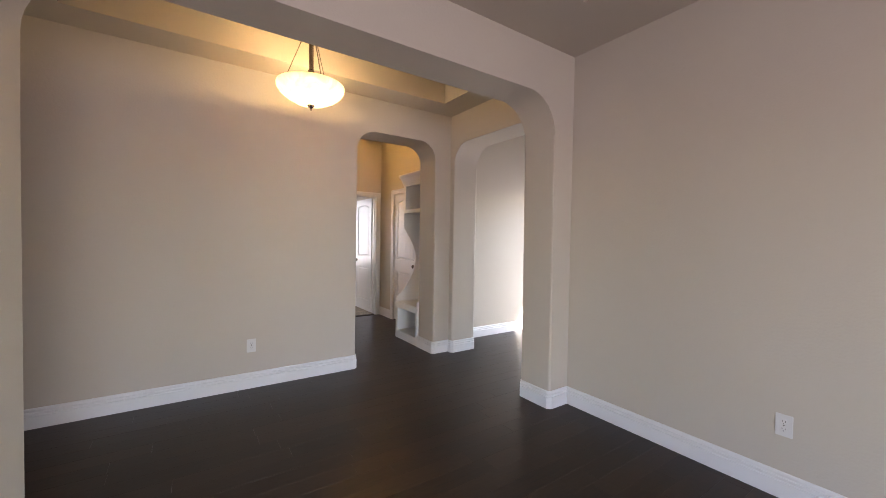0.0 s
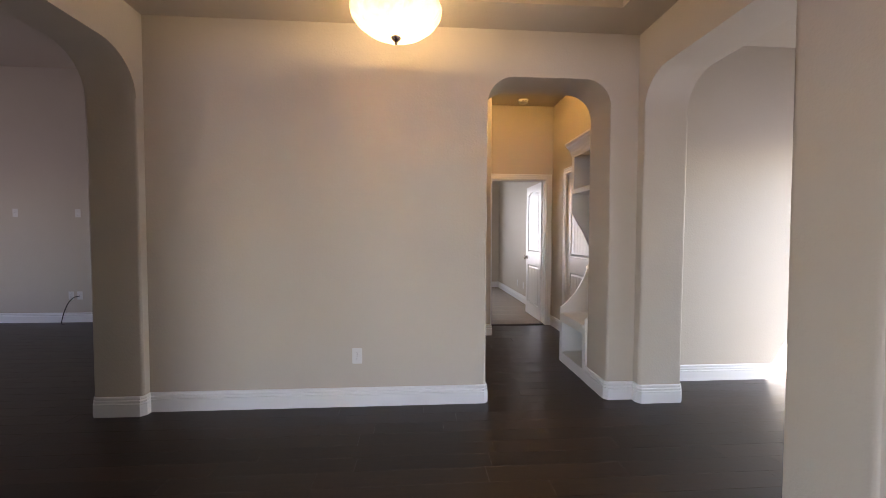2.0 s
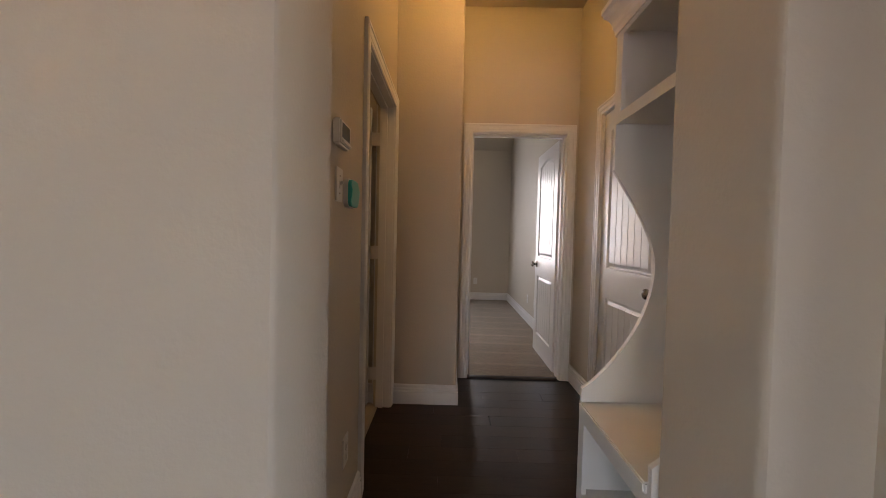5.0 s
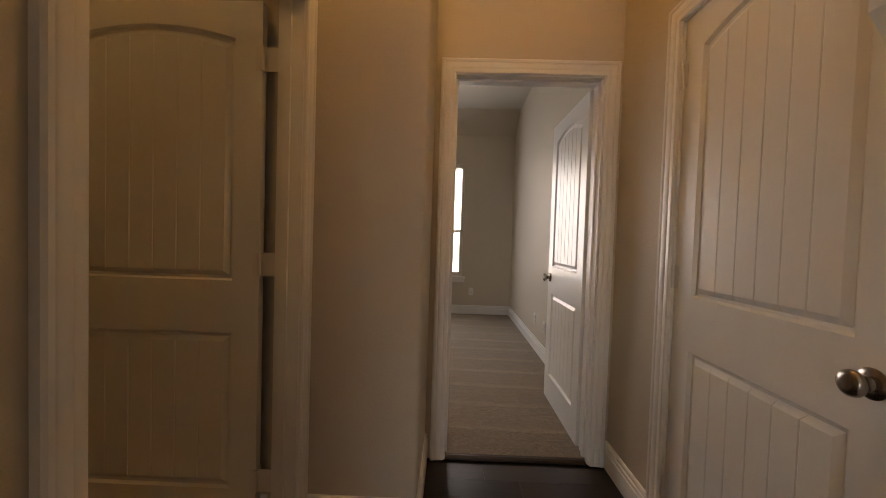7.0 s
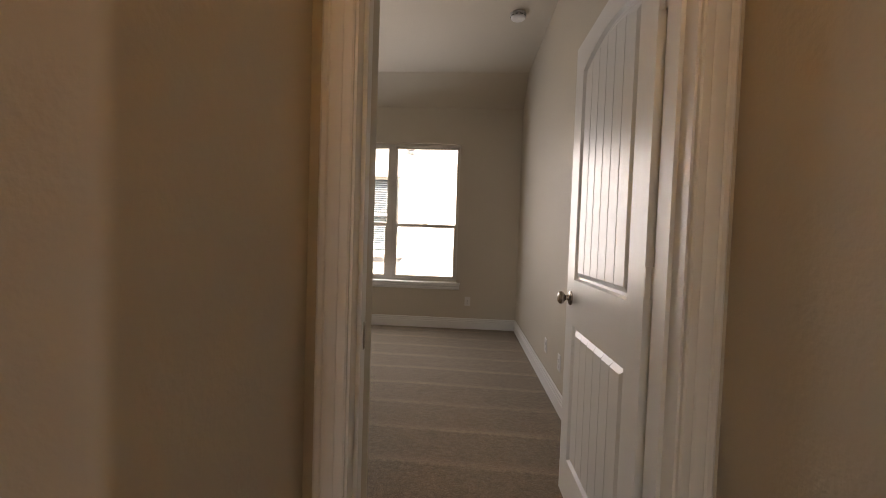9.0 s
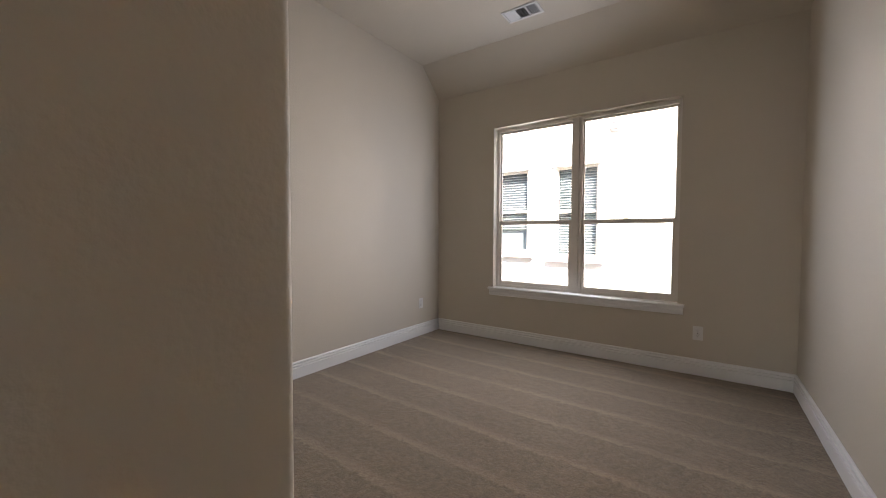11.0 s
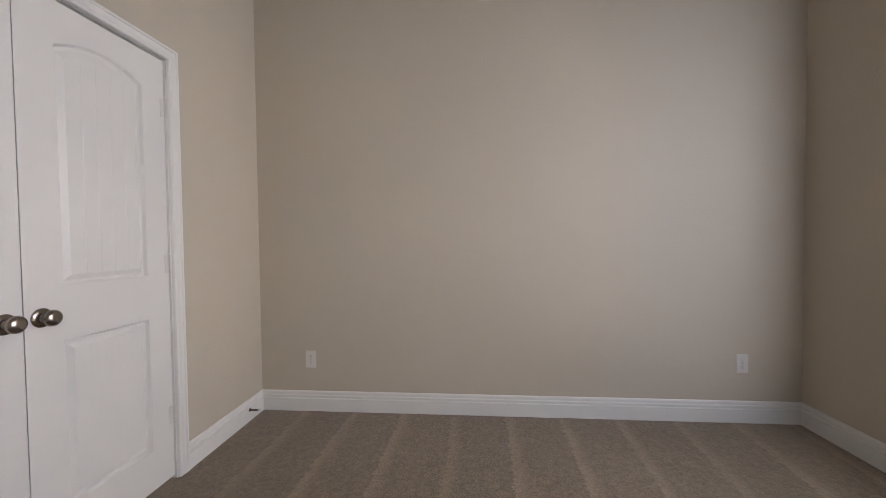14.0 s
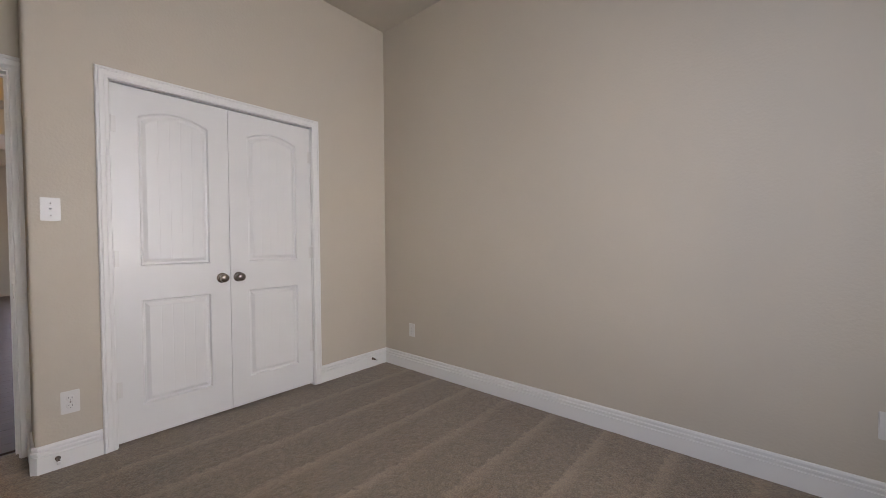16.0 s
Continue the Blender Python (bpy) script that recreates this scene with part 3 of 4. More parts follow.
# ---- bedroom window ----
def sash_window():
    w = tagged(empty("window_1", pose(1.167, 9.85, 0.565)), "pair of almond vinyl single-hung windows over a white sill", "window", kind="structure")
    inv = Matrix.Translation((-1.167, -9.85, -0.565))

    def put(name, bm, mat, label="", parent=w):
        ob = part(name, bm, mat, parent, label)
        if parent is w:
            ob.matrix_basis = inv
        return ob

    x0, x1, z0, z1, y = 0.293, 2.041, 0.593, 2.337, 9.842
    put("mullion", boxes((1.146, 1.188, y - 0.012, y + 0.06, z0, z1), bevel=0.003), VINYL)
    for a, b in ((x0, 1.146), (1.188, x1)):
        put("window_frame", boxes((a, a + 0.030, y, y + 0.07, z0, z1), (b - 0.030, b, y, y + 0.07, z0, z1), (a + 0.030, b - 0.030, y, y + 0.07, z1 - 0.034, z1), (a + 0.030, b - 0.030, y, y + 0.07, z0, z0 + 0.026), bevel=0.002), VINYL)
        zm = 1.302
        c, e = a + 0.030, b - 0.030
        put("lower_sash", boxes((c, c + 0.026, y + 0.008, y + 0.034, z0 + 0.026, zm + 0.020), (e - 0.026, e, y + 0.008, y + 0.034, z0 + 0.026, zm + 0.020), (c + 0.026, e - 0.026, y + 0.008, y + 0.034, z0 + 0.026, z0 + 0.062), (c + 0.026, e - 0.026, y + 0.008, y + 0.034, zm - 0.018, zm + 0.020), bevel=0.002), VINYL)
        put("upper_sash", boxes((c, c + 0.012, y + 0.036, y + 0.06, zm - 0.02, z1 - 0.034), (e - 0.012, e, y + 0.036, y + 0.06, zm - 0.02, z1 - 0.034), (c + 0.012, e - 0.012, y + 0.036, y + 0.06, zm - 0.02, zm + 0.018), (c + 0.012, e - 0.012, y + 0.036, y + 0.06, z1 - 0.050, z1 - 0.034), bevel=0.002), VINYL)
        put("sash_lock", boxes(((c + e) / 2 - 0.03, (c + e) / 2 + 0.03, y + 0.012, y + 0.032, zm + 0.020, zm + 0.032), bevel=0.003), VINYL)
        for nm, p, q, yy in (("lower_pane", z0 + 0.062, zm - 0.018, y + 0.02), ("upper_pane", zm + 0.018, z1 - 0.050, y + 0.048)):
            ins = 0.026 if nm == "lower_pane" else 0.012
            g = put(nm, boxes((c + ins, e - ins, yy, yy + 0.004, p, q)), GLASS)
            g.visible_shadow = False
    bm = bmesh.new()
    prof = [(9.842, 0.565), (9.842, 0.593), (9.737, 0.593), (9.729, 0.589), (9.727, 0.579), (9.731, 0.569), (9.742, 0.565)]
    loops(bm, [[Vector((x, p, q)) for p, q in prof] for x in (0.293, 2.041)], cap0=True, cap1=True)
    put("window_sill", bm, TRIM, "white painted stool")
    bm = bmesh.new()
    for a, b in ((0.243, 0.293), (2.041, 2.091)):
        loops(bm, [[Vector((x, min(p, 9.764), q)) for p, q in prof] for x in (a, b)], cap0=True, cap1=True)
    put("sill_horn", bm, TRIM)
    bm = bmesh.new()
    prof = [(9.764, 0.565), (9.737, 0.565), (9.739, 0.549), (9.747, 0.538), (9.748, 0.518), (9.752, 0.505), (9.764, 0.501)]
    loops(bm, [[Vector((x, p, q)) for p, q in prof] for x in (0.253, 2.081)], cap0=True, cap1=True)
    put("apron", bm, TRIM)
    return w


sash_window()


# ---- the house next door ----
def neighbour():
    h = tagged(empty("neighbouring_house", pose(0.5, 12.0, -0.25)), "pale masonry house wall with blinds in its windows", "house")
    inv = Matrix.Translation((-0.5, -12.0, 0.25))

    def put(name, bm, mat, parent=h, label=""):
        ob = part(name, bm, mat, parent, label)
        if parent is h:
            ob.matrix_basis = inv
        return ob

    wins = [(-0.80, -0.225, 0.88, 2.25), (0.235, 0.885, 0.83, 2.25)]
    holes = sorted(wins)
    xs = [-9.0] + [v for w in holes for v in w[:2]] + [5.2]
    dims = [(xs[i], xs[i + 1], 12.0, 12.2, -0.25, 3.6) for i in range(0, len(xs), 2)]
    for a, b, lo, hi in wins:
        dims += [(a, b, 12.0, 12.2, -0.25, lo), (a, b, 12.0, 12.2, hi, 3.6)]
    dims += [(-9.0, 5.0, 12.6, 12.8, -0.25, 3.6), (5.0, 5.2, 12.2, 20.0, -0.25, 3.6)]
    put("wall", boxes(*dims), STUCCO)
    bm = bmesh.new()
    loops(bm, [[Vector((x, 11.55, 3.6)), Vector((x, 11.55, 3.75)), Vector((x, 16.0, 6.2)), Vector((x, 20.5, 3.75)), Vector((x, 20.5, 3.6))] for x in (-9.4, 5.5)], cap0=True, cap1=True)
    put("roof", bm, SHINGLE)
    for k, (a, b, lo, hi) in enumerate(wins):
        f = put("window", boxes((a, a + 0.035, 12.05, 12.1, lo, hi), (b - 0.035, b, 12.05, 12.1, lo, hi), (a + 0.035, b - 0.035, 12.05, 12.1, hi - 0.04, hi), (a + 0.035, b - 0.035, 12.05, 12.1, lo, lo + 0.04), (a + 0.035, b - 0.035, 12.05, 12.1, (lo + hi) / 2 - 0.02, (lo + hi) / 2 + 0.02)), VINYL)
        put("pane", boxes((a + 0.02, b - 0.02, 12.16, 12.17, lo, hi)), DUSK)
        z = hi - 0.09
        stop = lo + (0.36 if k == 0 else 0.06)
        while z > stop:
            bm = bmesh.new()
            loops(bm, [[Vector((x, 12.105, z)), Vector((x, 12.107, z + 0.002)), Vector((x, 12.15, z + 0.016)), Vector((x, 12.148, z + 0.013))] for x in (a + 0.04, b - 0.04)], cap0=True, cap1=True)
            put("blind_slat", bm, BLIND)
            z -= 0.042
        put("sill", boxes((a - 0.11, b + 0.11, 11.93, 12.0, lo - 0.09, lo - 0.01), bevel=0.006), SILLBRICK)
        put("lintel", boxes((a - 0.05, b + 0.05, 11.975, 12.0, hi, hi + 0.03), bevel=0.003), SILLBRICK)
    v = put("vent", boxes((1.03, 1.17, 11.95, 12.0, 2.685, 2.825), bevel=0.01), SILLBRICK)
    for i in range(4):
        put("louver", boxes((1.045, 1.155, 11.945, 11.95, 2.705 + i * 0.03, 2.72 + i * 0.03)), DARK)


neighbour()


# ---- lamps ----
def pendant():
    x, y = 0.696, 2.797
    p = tagged(empty("pendant_light", pose(x, y, 2.309)), "alabaster glass bowl pendant on a brushed nickel stem, lit", "pendant light")
    prof = [(0.012, 2.335), (0.06, 2.340), (0.12, 2.357), (0.18, 2.388), (0.225, 2.424), (0.246, 2.456), (0.2505, 2.480), (0.246, 2.490), (0.240, 2.482), (0.236, 2.458), (0.215, 2.429), (0.172, 2.396), (0.115, 2.366), (0.06, 2.350), (0.012, 2.345)]
    part("bowl", lathe([(r, z - 2.30) for r, z in prof], seg=48), ALABASTER, p, "glowing alabaster glass bowl", smooth=50)
    part("finial", lathe([(0.0, -0.004), (0.008, 0.0), (0.010, 0.008), (0.006, 0.012), (0.018, 0.020), (0.026, 0.030), (0.028, 0.036), (0.0, 0.037)]), NICKEL, p, smooth=40)
    part("stem", lathe([(0.0, 0.04), (0.009, 0.04), (0.009, 0.22), (0.022, 0.225), (0.024, 0.30), (0.018, 0.305), (0.018, 0.62), (0.028, 0.625), (0.028, 0.640), (0.010, 0.65), (0.010, 0.775), (0.0, 0.775)], seg=20), NICKEL, p, smooth=40)
    part("canopy", lathe([(0.0, 0.74), (0.02, 0.742), (0.055, 0.765), (0.066, 0.782), (0.066, 0.790), (0.0, 0.790)]), NICKEL, p, smooth=40)
    for k in range(3):
        a = radians(35 + 120 * k)
        c, s = math.cos(a), math.sin(a)
        part("rod", tube(bmesh.new(), (0.026 * c, 0.026 * s, 0.632), (0.215 * c, 0.215 * s, 0.168), 0.0035, 8), NICKEL, p, smooth=40)
    return p


pendant()


def dome_light(m, label):
    p = tagged(empty("flush_ceiling_light", m), label, "ceiling light", "flush ceiling lights")
    part("pan", lathe([(0.0, 0.0), (0.13, 0.0), (0.135, -0.012), (0.128, -0.020), (0.0, -0.020)]), NICKEL, p, smooth=40)
    part("dome", lathe([(0.124, -0.018), (0.120, -0.042), (0.104, -0.066), (0.07, -0.084), (0.03, -0.091), (0.0, -0.092)]), OPAL, p, "glowing opal glass dome", smooth=60)
    part("finial", lathe([(0.0, -0.108), (0.006, -0.106), (0.009, -0.100), (0.007, -0.095), (0.012, -0.090), (0.0, -0.089)], seg=16), NICKEL, p, smooth=40)


dome_light(pose(1.985, 4.95, 3.070), "opal glass dome light on the hall ceiling, lit")
dome_light(pose(0.45, 4.55, 3.0), "opal glass dome light in the small tiled room, lit")


def smoke_detector(m, label):
    p = tagged(empty("smoke_detector", m), label, "smoke detector")
    part("base", lathe([(0.0, 0.0), (0.068, 0.0), (0.068, -0.012), (0.0, -0.012)]), PLASTIC, p, smooth=40)
    part("body", lathe([(0.060, -0.012), (0.058, -0.018), (0.064, -0.022), (0.060, -0.036), (0.045, -0.044), (0.020, -0.046), (0.0, -0.046)]), PLASTIC, p, smooth=35)
    for k in range(10):
        a = 2 * math.pi * k / 10
        b = boxes((0.0625, 0.0655, -0.011, 0.011, -0.029, -0.023))
        part("slot", b, DARK, p, m=pose(0, 0, 0, 0, 0, math.degrees(a)))
    part("button", lathe([(0.012, -0.046), (0.011, -0.049), (0.0, -0.049)], seg=16), PLASTIC, p, smooth=40)


smoke_detector(pose(2.216, 5.672, 3.070), "white round smoke detector on the hall ceiling")
smoke_detector(pose(2.51, 8.296, 3.085), "white round smoke detector on the bedroom ceiling")


def ceiling_vent(m):
    p = tagged(empty("ceiling_vent", m), "white metal supply air register on the bedroom ceiling", "air vent")
    part("frame", boxes((-0.16, 0.16, -0.095, -0.07, -0.008, 0), (-0.16, 0.16, 0.07, 0.095, -0.008, 0), (-0.16, -0.135, -0.07, 0.07, -0.008, 0), (0.135, 0.16, -0.07, 0.07, -0.008, 0), (-0.05, -0.04, -0.07, 0.07, -0.008, 0), (0.04, 0.05, -0.07, 0.07, -0.008, 0), bevel=0.002), PLASTIC, p)
    part("backing", boxes((-0.135, 0.135, -0.07, 0.07, -0.002, 0)), DARK, p)
    for lo, hi, ang in ((-0.135, -0.05, -40), (0.05, 0.135, 40)):
        for k in range(5):
            x = lo + (k + 0.5) * (hi - lo) / 5
            part("slat", boxes((-0.008, 0.008, -0.069, 0.069, -0.0006, 0.0006)), PLASTIC, p, m=pose(x, 0, -0.007, 0, ang, 0))
    for k in range(8):
        part("slat", boxes((-0.039, 0.039, -0.007, 0.007, -0.0006, 0.0006)), PLASTIC, p, m=pose(0, -0.061 + k * 0.0175, -0.007, 40, 0, 0))


ceiling_vent(pose(0.885, 9.12, 3.085))


# ---- wall plates; local x along the wall, y out of it, z up, origin at the wall ----
def outlet(m, label="white duplex outlet plate low on the wall"):
    p = tagged(empty("wall_outlet", m), label, "outlet", "wall outlets")
    part("plate", boxes((-0.036, 0.036, 0, 0.006, -0.058, 0.058), bevel=0.0025), PLASTIC, p)
    for z in (-0.0195, 0.0195):
        f = part("socket", lathe([(0.0165, 0.006), (0.0165, 0.0085), (0.0155, 0.009), (0.0, 0.009)], "y", 20, at=(0, 0, z)), PLASTIC, p, smooth=40)
        part("slots", boxes((-0.0072, -0.0052, 0.009, 0.0094, z - 0.001, z + 0.008), (0.0052, 0.0072, 0.009, 0.0094, z, z + 0.007), (-0.002, 0.002, 0.009, 0.0094, z - 0.010, z - 0.0065)), DARK, f)
    part("screw", lathe([(0.003, 0.006), (0.003, 0.007), (0.0, 0.0072)], "y", 10), NICKEL, p)
    return p


def switch(m, label="white toggle light switch plate"):
    p = tagged(empty("light_switch", m), label, "light switch", "light switches")
    part("plate", boxes((-0.036, 0.036, 0, 0.006, -0.058, 0.058), bevel=0.0025), PLASTIC, p)
    part("collar", boxes((-0.006, 0.006, 0.006, 0.0075, -0.013, 0.013)), PLASTIC, p)
    part("toggle", boxes((-0.0045, 0.0045, 0.0, 0.016, -0.005, 0.005), bevel=0.0015), PLASTIC, p, m=pose(0, 0.004, 0.002, 25, 0, 0))
    for z in (-0.030, 0.030):
        part("screw", lathe([(0.003, 0.006), (0.003, 0.007), (0.0, 0.0072)], "y", 10, at=(0, 0, z)), NICKEL, p)
    return p


def on_wall(face, s, c, z):
    """face: the way the plate looks."""
    return {"-y": pose(s, c, z, 0, 0, 180), "+y": pose(s, c, z), "-x": pose(c, s, z, 0, 0, 90), "+x": pose(c, s, z, 0, 0, -90)}[face]


outlet(on_wall("-y", 0.372, 3.460, 0.374))
outlet(on_wall("-x", 0.405, 2.505, 0.385))
outlet(on_wall("-y", 2.190, 9.764, 0.362))
outlet(on_wall("+x", 6.656, -0.455, 0.363))
outlet(on_wall("+x", 9.415, -0.455, 0.380))
outlet(on_wall("-x", 8.02, 2.80, 0.335))
outlet(on_wall("-x", 7.60, 2.80, 0.335), "white cable and outlet plate low on the wall")
outlet(on_wall("+y", 1.672, 6.304, 0.335))
switch(on_wall("+y", 1.722, 6.304, 1.322))
outlet(on_wall("+x", 4.16, 1.28, 0.36))
switch(on_wall("+x", 4.03, 1.28, 1.36), "white toggle switch plate beside the teal cover")
for s in (-4.858, -4.026, -3.78):
    switch(on_wall("-y", s, 6.40, 1.565), "white plate high on the dim family room wall")
outlet(on_wall("-y", -4.148, 6.40, 0.385))
outlet(on_wall("-y", -4.031, 6.40, 0.385))


def thermostat(m):
    p = tagged(empty("thermostat", m), "white thermostat box with a dark grey display", "thermostat")
    part("body", boxes((-0.062, 0.062, 0, 0.028, -0.042, 0.042), bevel=0.006), PLASTIC, p)
    part("display", boxes((-0.045, 0.045, 0.028, 0.0288, -0.018, 0.030)), SCREEN, p)
    part("lip", boxes((-0.052, 0.052, 0.028, 0.034, -0.036, -0.026), bevel=0.002), PLASTIC, p)


thermostat(on_wall("+x", 4.02, 1.28, 1.525))


def teal_cover(m):
    p = tagged(empty("alarm_sensor", m), "white wall sensor box under a glossy teal cover", "sensor")
    for nm, a, b, y0, y1, ridge, mat in (("case", 0.060, 0.052, 0.0, 0.016, 0.0, PLASTIC), ("cover", 0.0575, 0.049, 0.014, 0.026, 0.006, TEAL)):
        rad = 0.024
        rings = []
        for k in range(33):
            x = -a * math.cos(math.pi * k / 32)
            over = max(abs(x) - (a - rad), 0.0)
            h = b - rad + math.sqrt(max(rad * rad - over * over, 0.0))
            y = y1 - (0.004 if k in (0, 32) else 0.0)
            rings.append([Vector((x, y0, -h)), Vector((x, y, -h)), Vector((x, y + ridge * 0.35, -h + 0.004)), Vector((x, y + ridge, 0.010)), Vector((x, y + ridge * 0.3, h - 0.004)), Vector((x, y, h)), Vector((x, y0, h))])
        bm = bmesh.new()
        loops(bm, rings, cap0=True, cap1=True)
        part(nm, bm, mat, p, "teal plastic cover" if mat is TEAL else "", smooth=16)


teal_cover(on_wall("+x", 4.156, 1.28, 1.342))


def door_stop(m):
    p = tagged(empty("door_stop", m), "spring door stop screwed to the baseboard", "door stop")
    bm = lathe([(0.0, 0.0), (0.011, 0.0), (0.011, 0.004), (0.005, 0.006), (0.005, 0.06), (0.0, 0.06)], "y", 14)
    for k in range(9):
        lathe([(0.005, 0.008 + k * 0.0055), (0.0068, 0.0105 + k * 0.0055), (0.005, 0.013 + k * 0.0055)], "y", 12, bm)
    part("spring", bm, NICKEL, p, smooth=40)
    part("tip", lathe([(0.0, 0.060), (0.008, 0.060), (0.0085, 0.070), (0.006, 0.073), (0.0, 0.073)], "y", 14), PLASTIC, p, "white rubber tip", smooth=40)


door_stop(pose(-0.277, 6.321, 0.085))
door_stop(pose(1.724, 6.321, 0.07))


# ---- cable on the family room wall ----
cu = bpy.data.curves.new("cable", "CURVE")
cu.dimensions, cu.bevel_depth, cu.bevel_resolution = "3D", 0.006, 2
sp = cu.splines.new("NURBS")
pts = [(-4.035, 6.39, 0.375), (-4.05, 6.32, 0.385), (-4.10, 6.28, 0.30), (-4.14, 6.26, 0.15), (-4.16, 6.25, 0.03), (-4.14, 6.22, 0.008), (-4.08, 6.2, 0.008)]
sp.points.add(len(pts) - 1)
for q, c in zip(sp.points, pts):
    q.co = (*c, 1)
sp.use_endpoint_u = True
cu.materials.append(CABLE)
tagged(new("cable", cu), "black cable hanging from a wall plate to the floor", "cable")


# ---- built-in bench with cubbies ----
def hall_bench():
    x0, xb, y0, y1 = 2.256, 2.710, 3.802, 4.384
    xu = 2.358
    p = tagged(empty("hall_tree_bench", pose(2.48, 4.08, 0)), "white painted built-in bench with curved sides, hooks and cubbies", "bench")
    inv = Matrix.Translation((-2.48, -4.08, 0))

    def put(name, bm, mat=CABINET, label="", smooth=None):
        ob = part(name, bm, mat, p, label, inv, smooth)
        return ob

    # curved side panels
    prof = [(x0, 0.0), (x0, 0.545)]
    lo, hi, deep, zm = (x0, 0.545), (xu, 1.49), 2.548, 1.085
    n = 14
    for i in range(1, n + 1):
        f = i / n
        prof.append((lo[0] + (deep - lo[0]) * math.sin(f * math.pi / 2) ** 0.92, lo[1] + (zm - lo[1]) * (f ** 1.12)))
    for i in range(1, n + 1):
        f = i / n
        prof.append((deep - (deep - hi[0]) * (1 - math.cos(f * math.pi / 2)) ** 0.86, zm + (hi[1] - zm) * f))
    prof += [(xu, 2.09), (xb, 2.09), (xb, 0.0)]
    for a, b in ((y0, y0 + 0.02), (y1 - 0.022, y1)):
        bm = bmesh.new()
        loops(bm, [[Vector((x, y, z)) for x, z in prof] for y in (a, b)], cap0=True, cap1=True)
        put("side_panel", bm, smooth=30)
    a, b = y0 + 0.02, y1 - 0.022
    put("seat", boxes((x0 - 0.012, xb - 0.012, a, b, 0.455, 0.490), bevel=0.006))
    put("face_frame", boxes((x0, x0 + 0.02, a, a + 0.035, 0.10, 0.455), (x0, x0 + 0.02, b - 0.035, b, 0.10, 0.455), (x0, x0 + 0.02, a + 0.035, b - 0.035, 0.405, 0.455), (x0, x0 + 0.02, a, b, 0.0, 0.10)))
    put("cubby_floor", boxes((x0 + 0.02, xb - 0.012, a, b, 0.085, 0.10)))
    put("back_panel", boxes((xb - 0.012, xb, a, b, 0.0, 2.09)))
    put("shelf", boxes((xu + 0.02, xb - 0.012, a, b, 1.685, 1.705)))
    put("upper_face_frame", boxes((xu, xu + 0.02, a, a + 0.035, 1.725, 2.09), (xu, xu + 0.02, b - 0.035, b, 1.725, 2.09), (xu, xu + 0.02, a + 0.035, b - 0.035, 2.04, 2.09), (xu, xu + 0.02, a, b, 1.68, 1.725)))
    put("cabinet_top", boxes((xu + 0.02, xb - 0.012, a, b, 2.07, 2.088)))
    crown = [(0.0, 2.06), (0.010, 2.06), (0.012, 2.085), (0.020, 2.095), (0.024, 2.115), (0.040, 2.145), (0.058, 2.160), (0.060, 2.175), (0.068, 2.180), (0.068, 2.200), (0.0, 2.200)]
    bm = bmesh.new()
    rings = [[Vector((xu - 0.7 * d, y0, z)) for d, z in crown], [Vector((xu - 0.7 * d, y1 + d, z)) for d, z in crown], [Vector((xb, y1 + d, z)) for d, z in crown]]
    loops(bm, rings, cap0=True, cap1=True)
    put("crown_moulding", bm)
    put("crown_lid", boxes((xu, xb, y0, y1, 2.185, 2.198)))
    put("hook_rail", boxes((xb - 0.030, xb - 0.012, a, b, 1.58, 1.66), bevel=0.003))
    for y in (3.95, 4.22):
        bm = lathe([(0.0, 0.0), (-0.001, 0.0)][:1] + [(0.016, 0.0), (0.016, -0.005), (0.006, -0.008), (0.006, -0.04), (0.010, -0.05), (0.007, -0.056), (0.0, -0.057)], "x", 16, at=(xb - 0.030, y, 1.625))
        tube(bm, (xb - 0.036, y, 1.615), (xb - 0.060, y, 1.585), 0.005)
        tube(bm, (xb - 0.060, y, 1.585), (xb - 0.075, y, 1.60), 0.005)
        put("coat_hook", bm, BRONZE, "dark bronze coat hook", 40)


hall_bench()


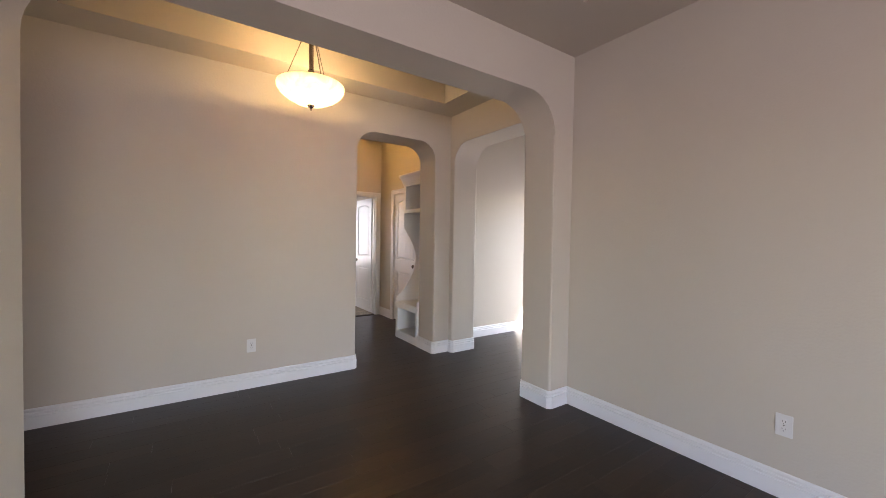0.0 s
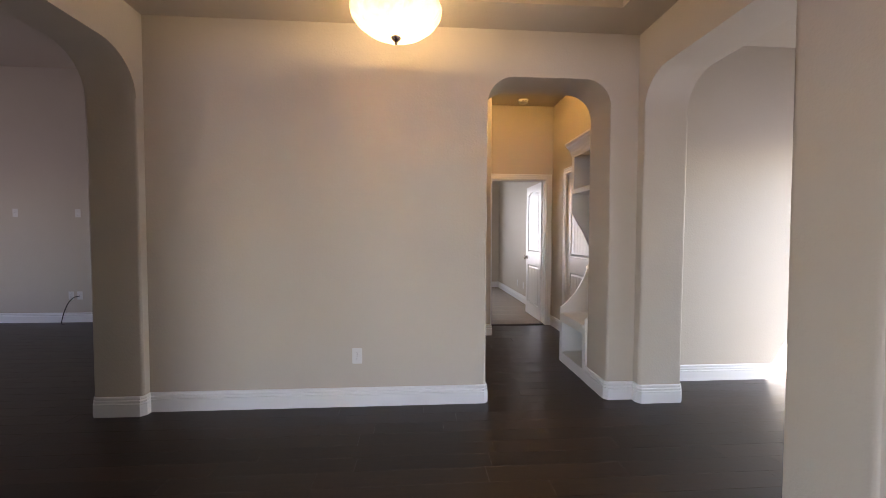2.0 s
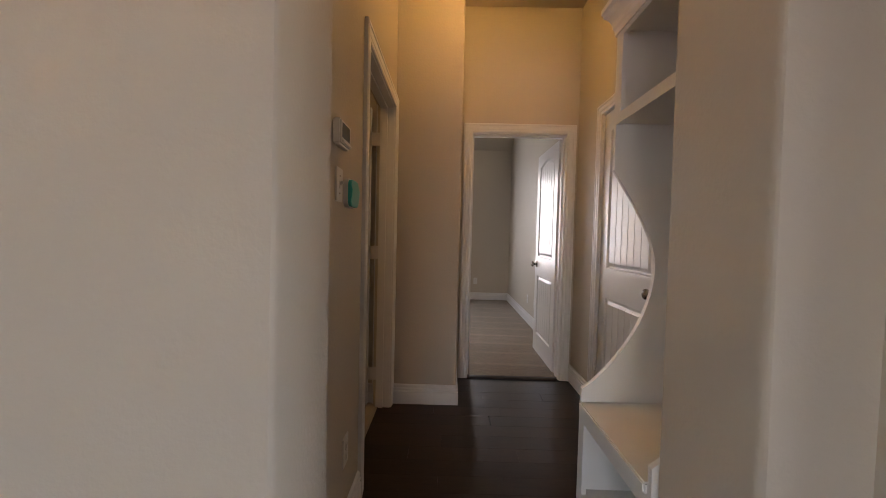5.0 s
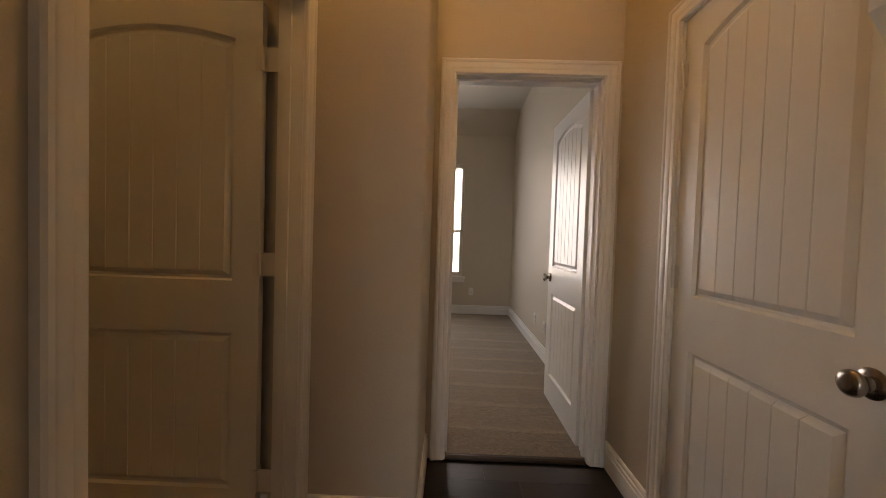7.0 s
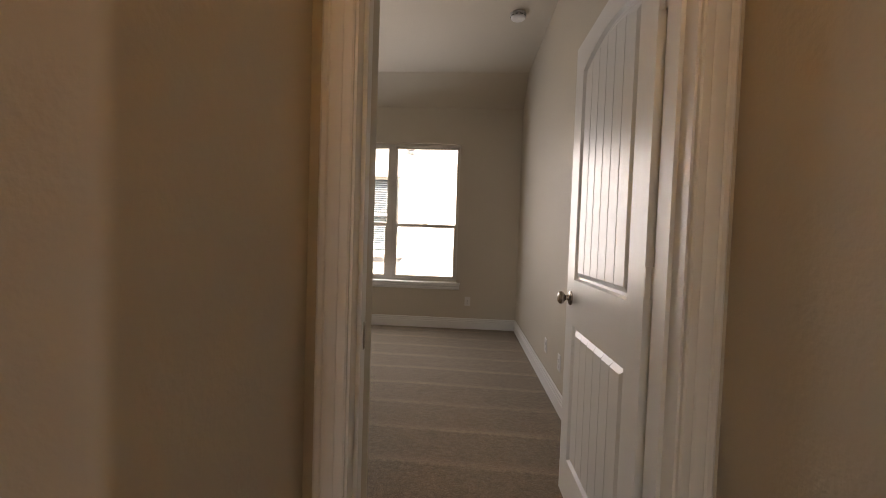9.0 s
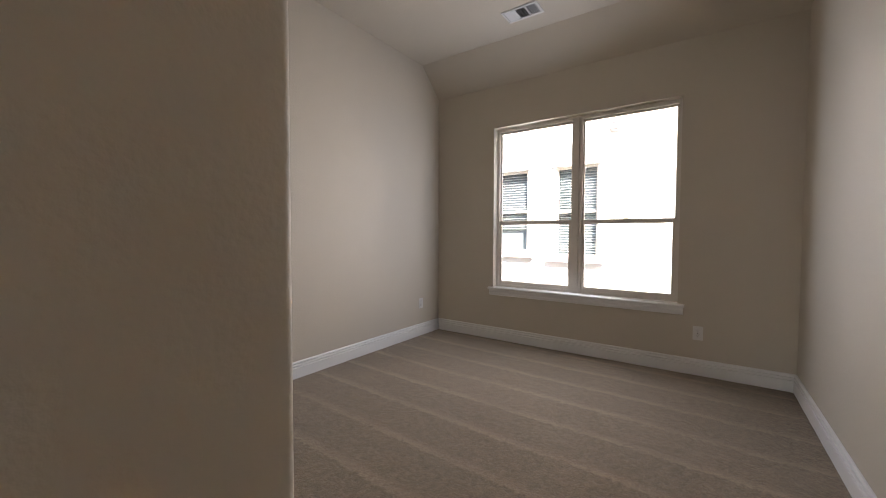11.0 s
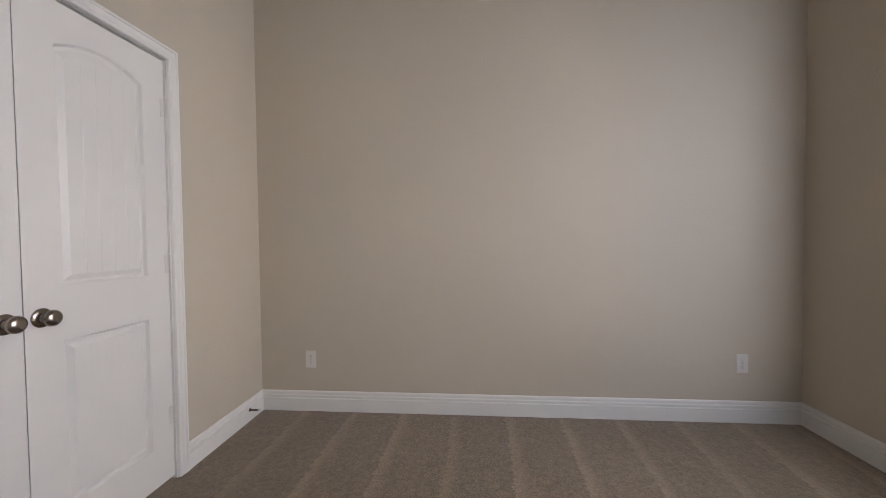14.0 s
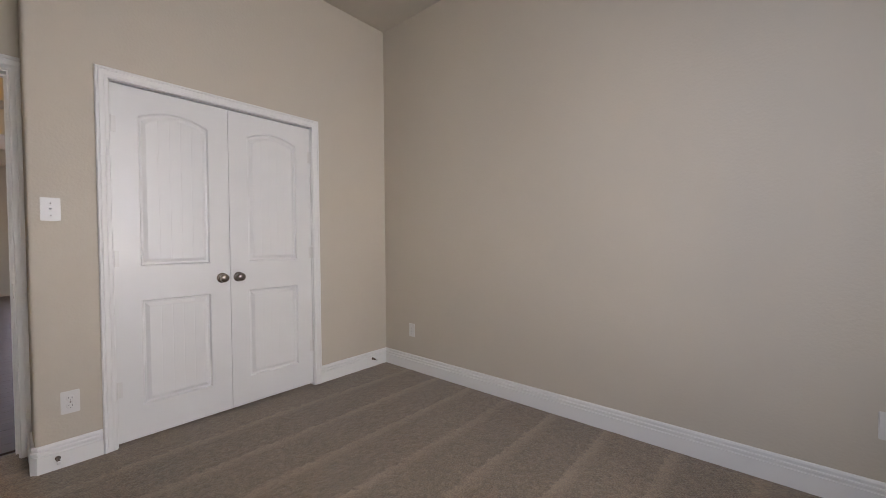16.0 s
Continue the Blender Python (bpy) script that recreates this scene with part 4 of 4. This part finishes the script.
# ---- hardwood planks ----
CACHE = {}


def plank_data(length):
    key = round(length, 2)
    if key not in CACHE:
        w, b, t = 0.1268, 0.0005, 0.013
        bm = bmesh.new()
        rects = []
        for ins, z in ((0.0002, -t), (0.0002, -b * 0.8), (b, 0.0)):
            rects.append([Vector((ins, ins, z)), Vector((length - ins, ins, z)), Vector((length - ins, w - ins, z)), Vector((ins, w - ins, z))])
        loops(bm, rects, cap0=True, cap1=True)
        CACHE[key] = finish("plank", bm, PLANK)
    return CACHE[key]


rng = random.Random(7)
floor = tagged(empty("floor", pose(0.7, 2.0, 0)), "dark stained hand-scraped hardwood plank floor", "floor", kind="structure")
far = []
rows = int((6.40 + 3.55) / 0.127) + 1
for j in range(rows):
    y = -3.55 + j * 0.127
    if y < 1.80:
        spans = [(-2.62, 2.60)] + ([(2.79, 4.80)] if y > -1.05 else [])
    elif y < 3.70:
        spans = [(-7.0, 4.80)]
    else:
        spans = [(-7.0, -1.35)] + ([(1.20, 2.72)] if y < 5.80 else [])
    for x0, x1 in spans:
        x = x0 - rng.uniform(0, 0.6)
        while x < x1:
            length = rng.choice((0.45, 0.6, 0.75, 0.9, 1.05, 1.2, 1.35))
            a, e = max(x, x0), min(x + length, x1)
            x += length
            if e - a < 0.05:
                continue
            z = -rng.uniform(0, 0.0004)
            if y > 0.55 and -1.5 < (a + e) / 2 < 3.6:
                ob = new("plank", plank_data(e - a))
                ob.parent = floor
                ob.matrix_basis = pose(a - 0.7, y - 2.0, z)
            else:
                far.append((a, e, y, z))
bm = bmesh.new()
for a, e, y, z in far:
    rects = [[Vector((a + i, y + i, z + h)), Vector((e - i, y + i, z + h)), Vector((e - i, y + 0.1265 - i, z + h)), Vector((a + i, y + 0.1265 - i, z + h))] for i, h in ((0.0002, -0.013), (0.0002, -0.0007), (0.0008, 0.0))]
    loops(bm, rects, cap1=True)
tagged(part("far_planks", bm, PLANK, floor, m=pose(-0.7, -2.0, 0)), "dark hardwood planks away from the walkway", kind="stuff")
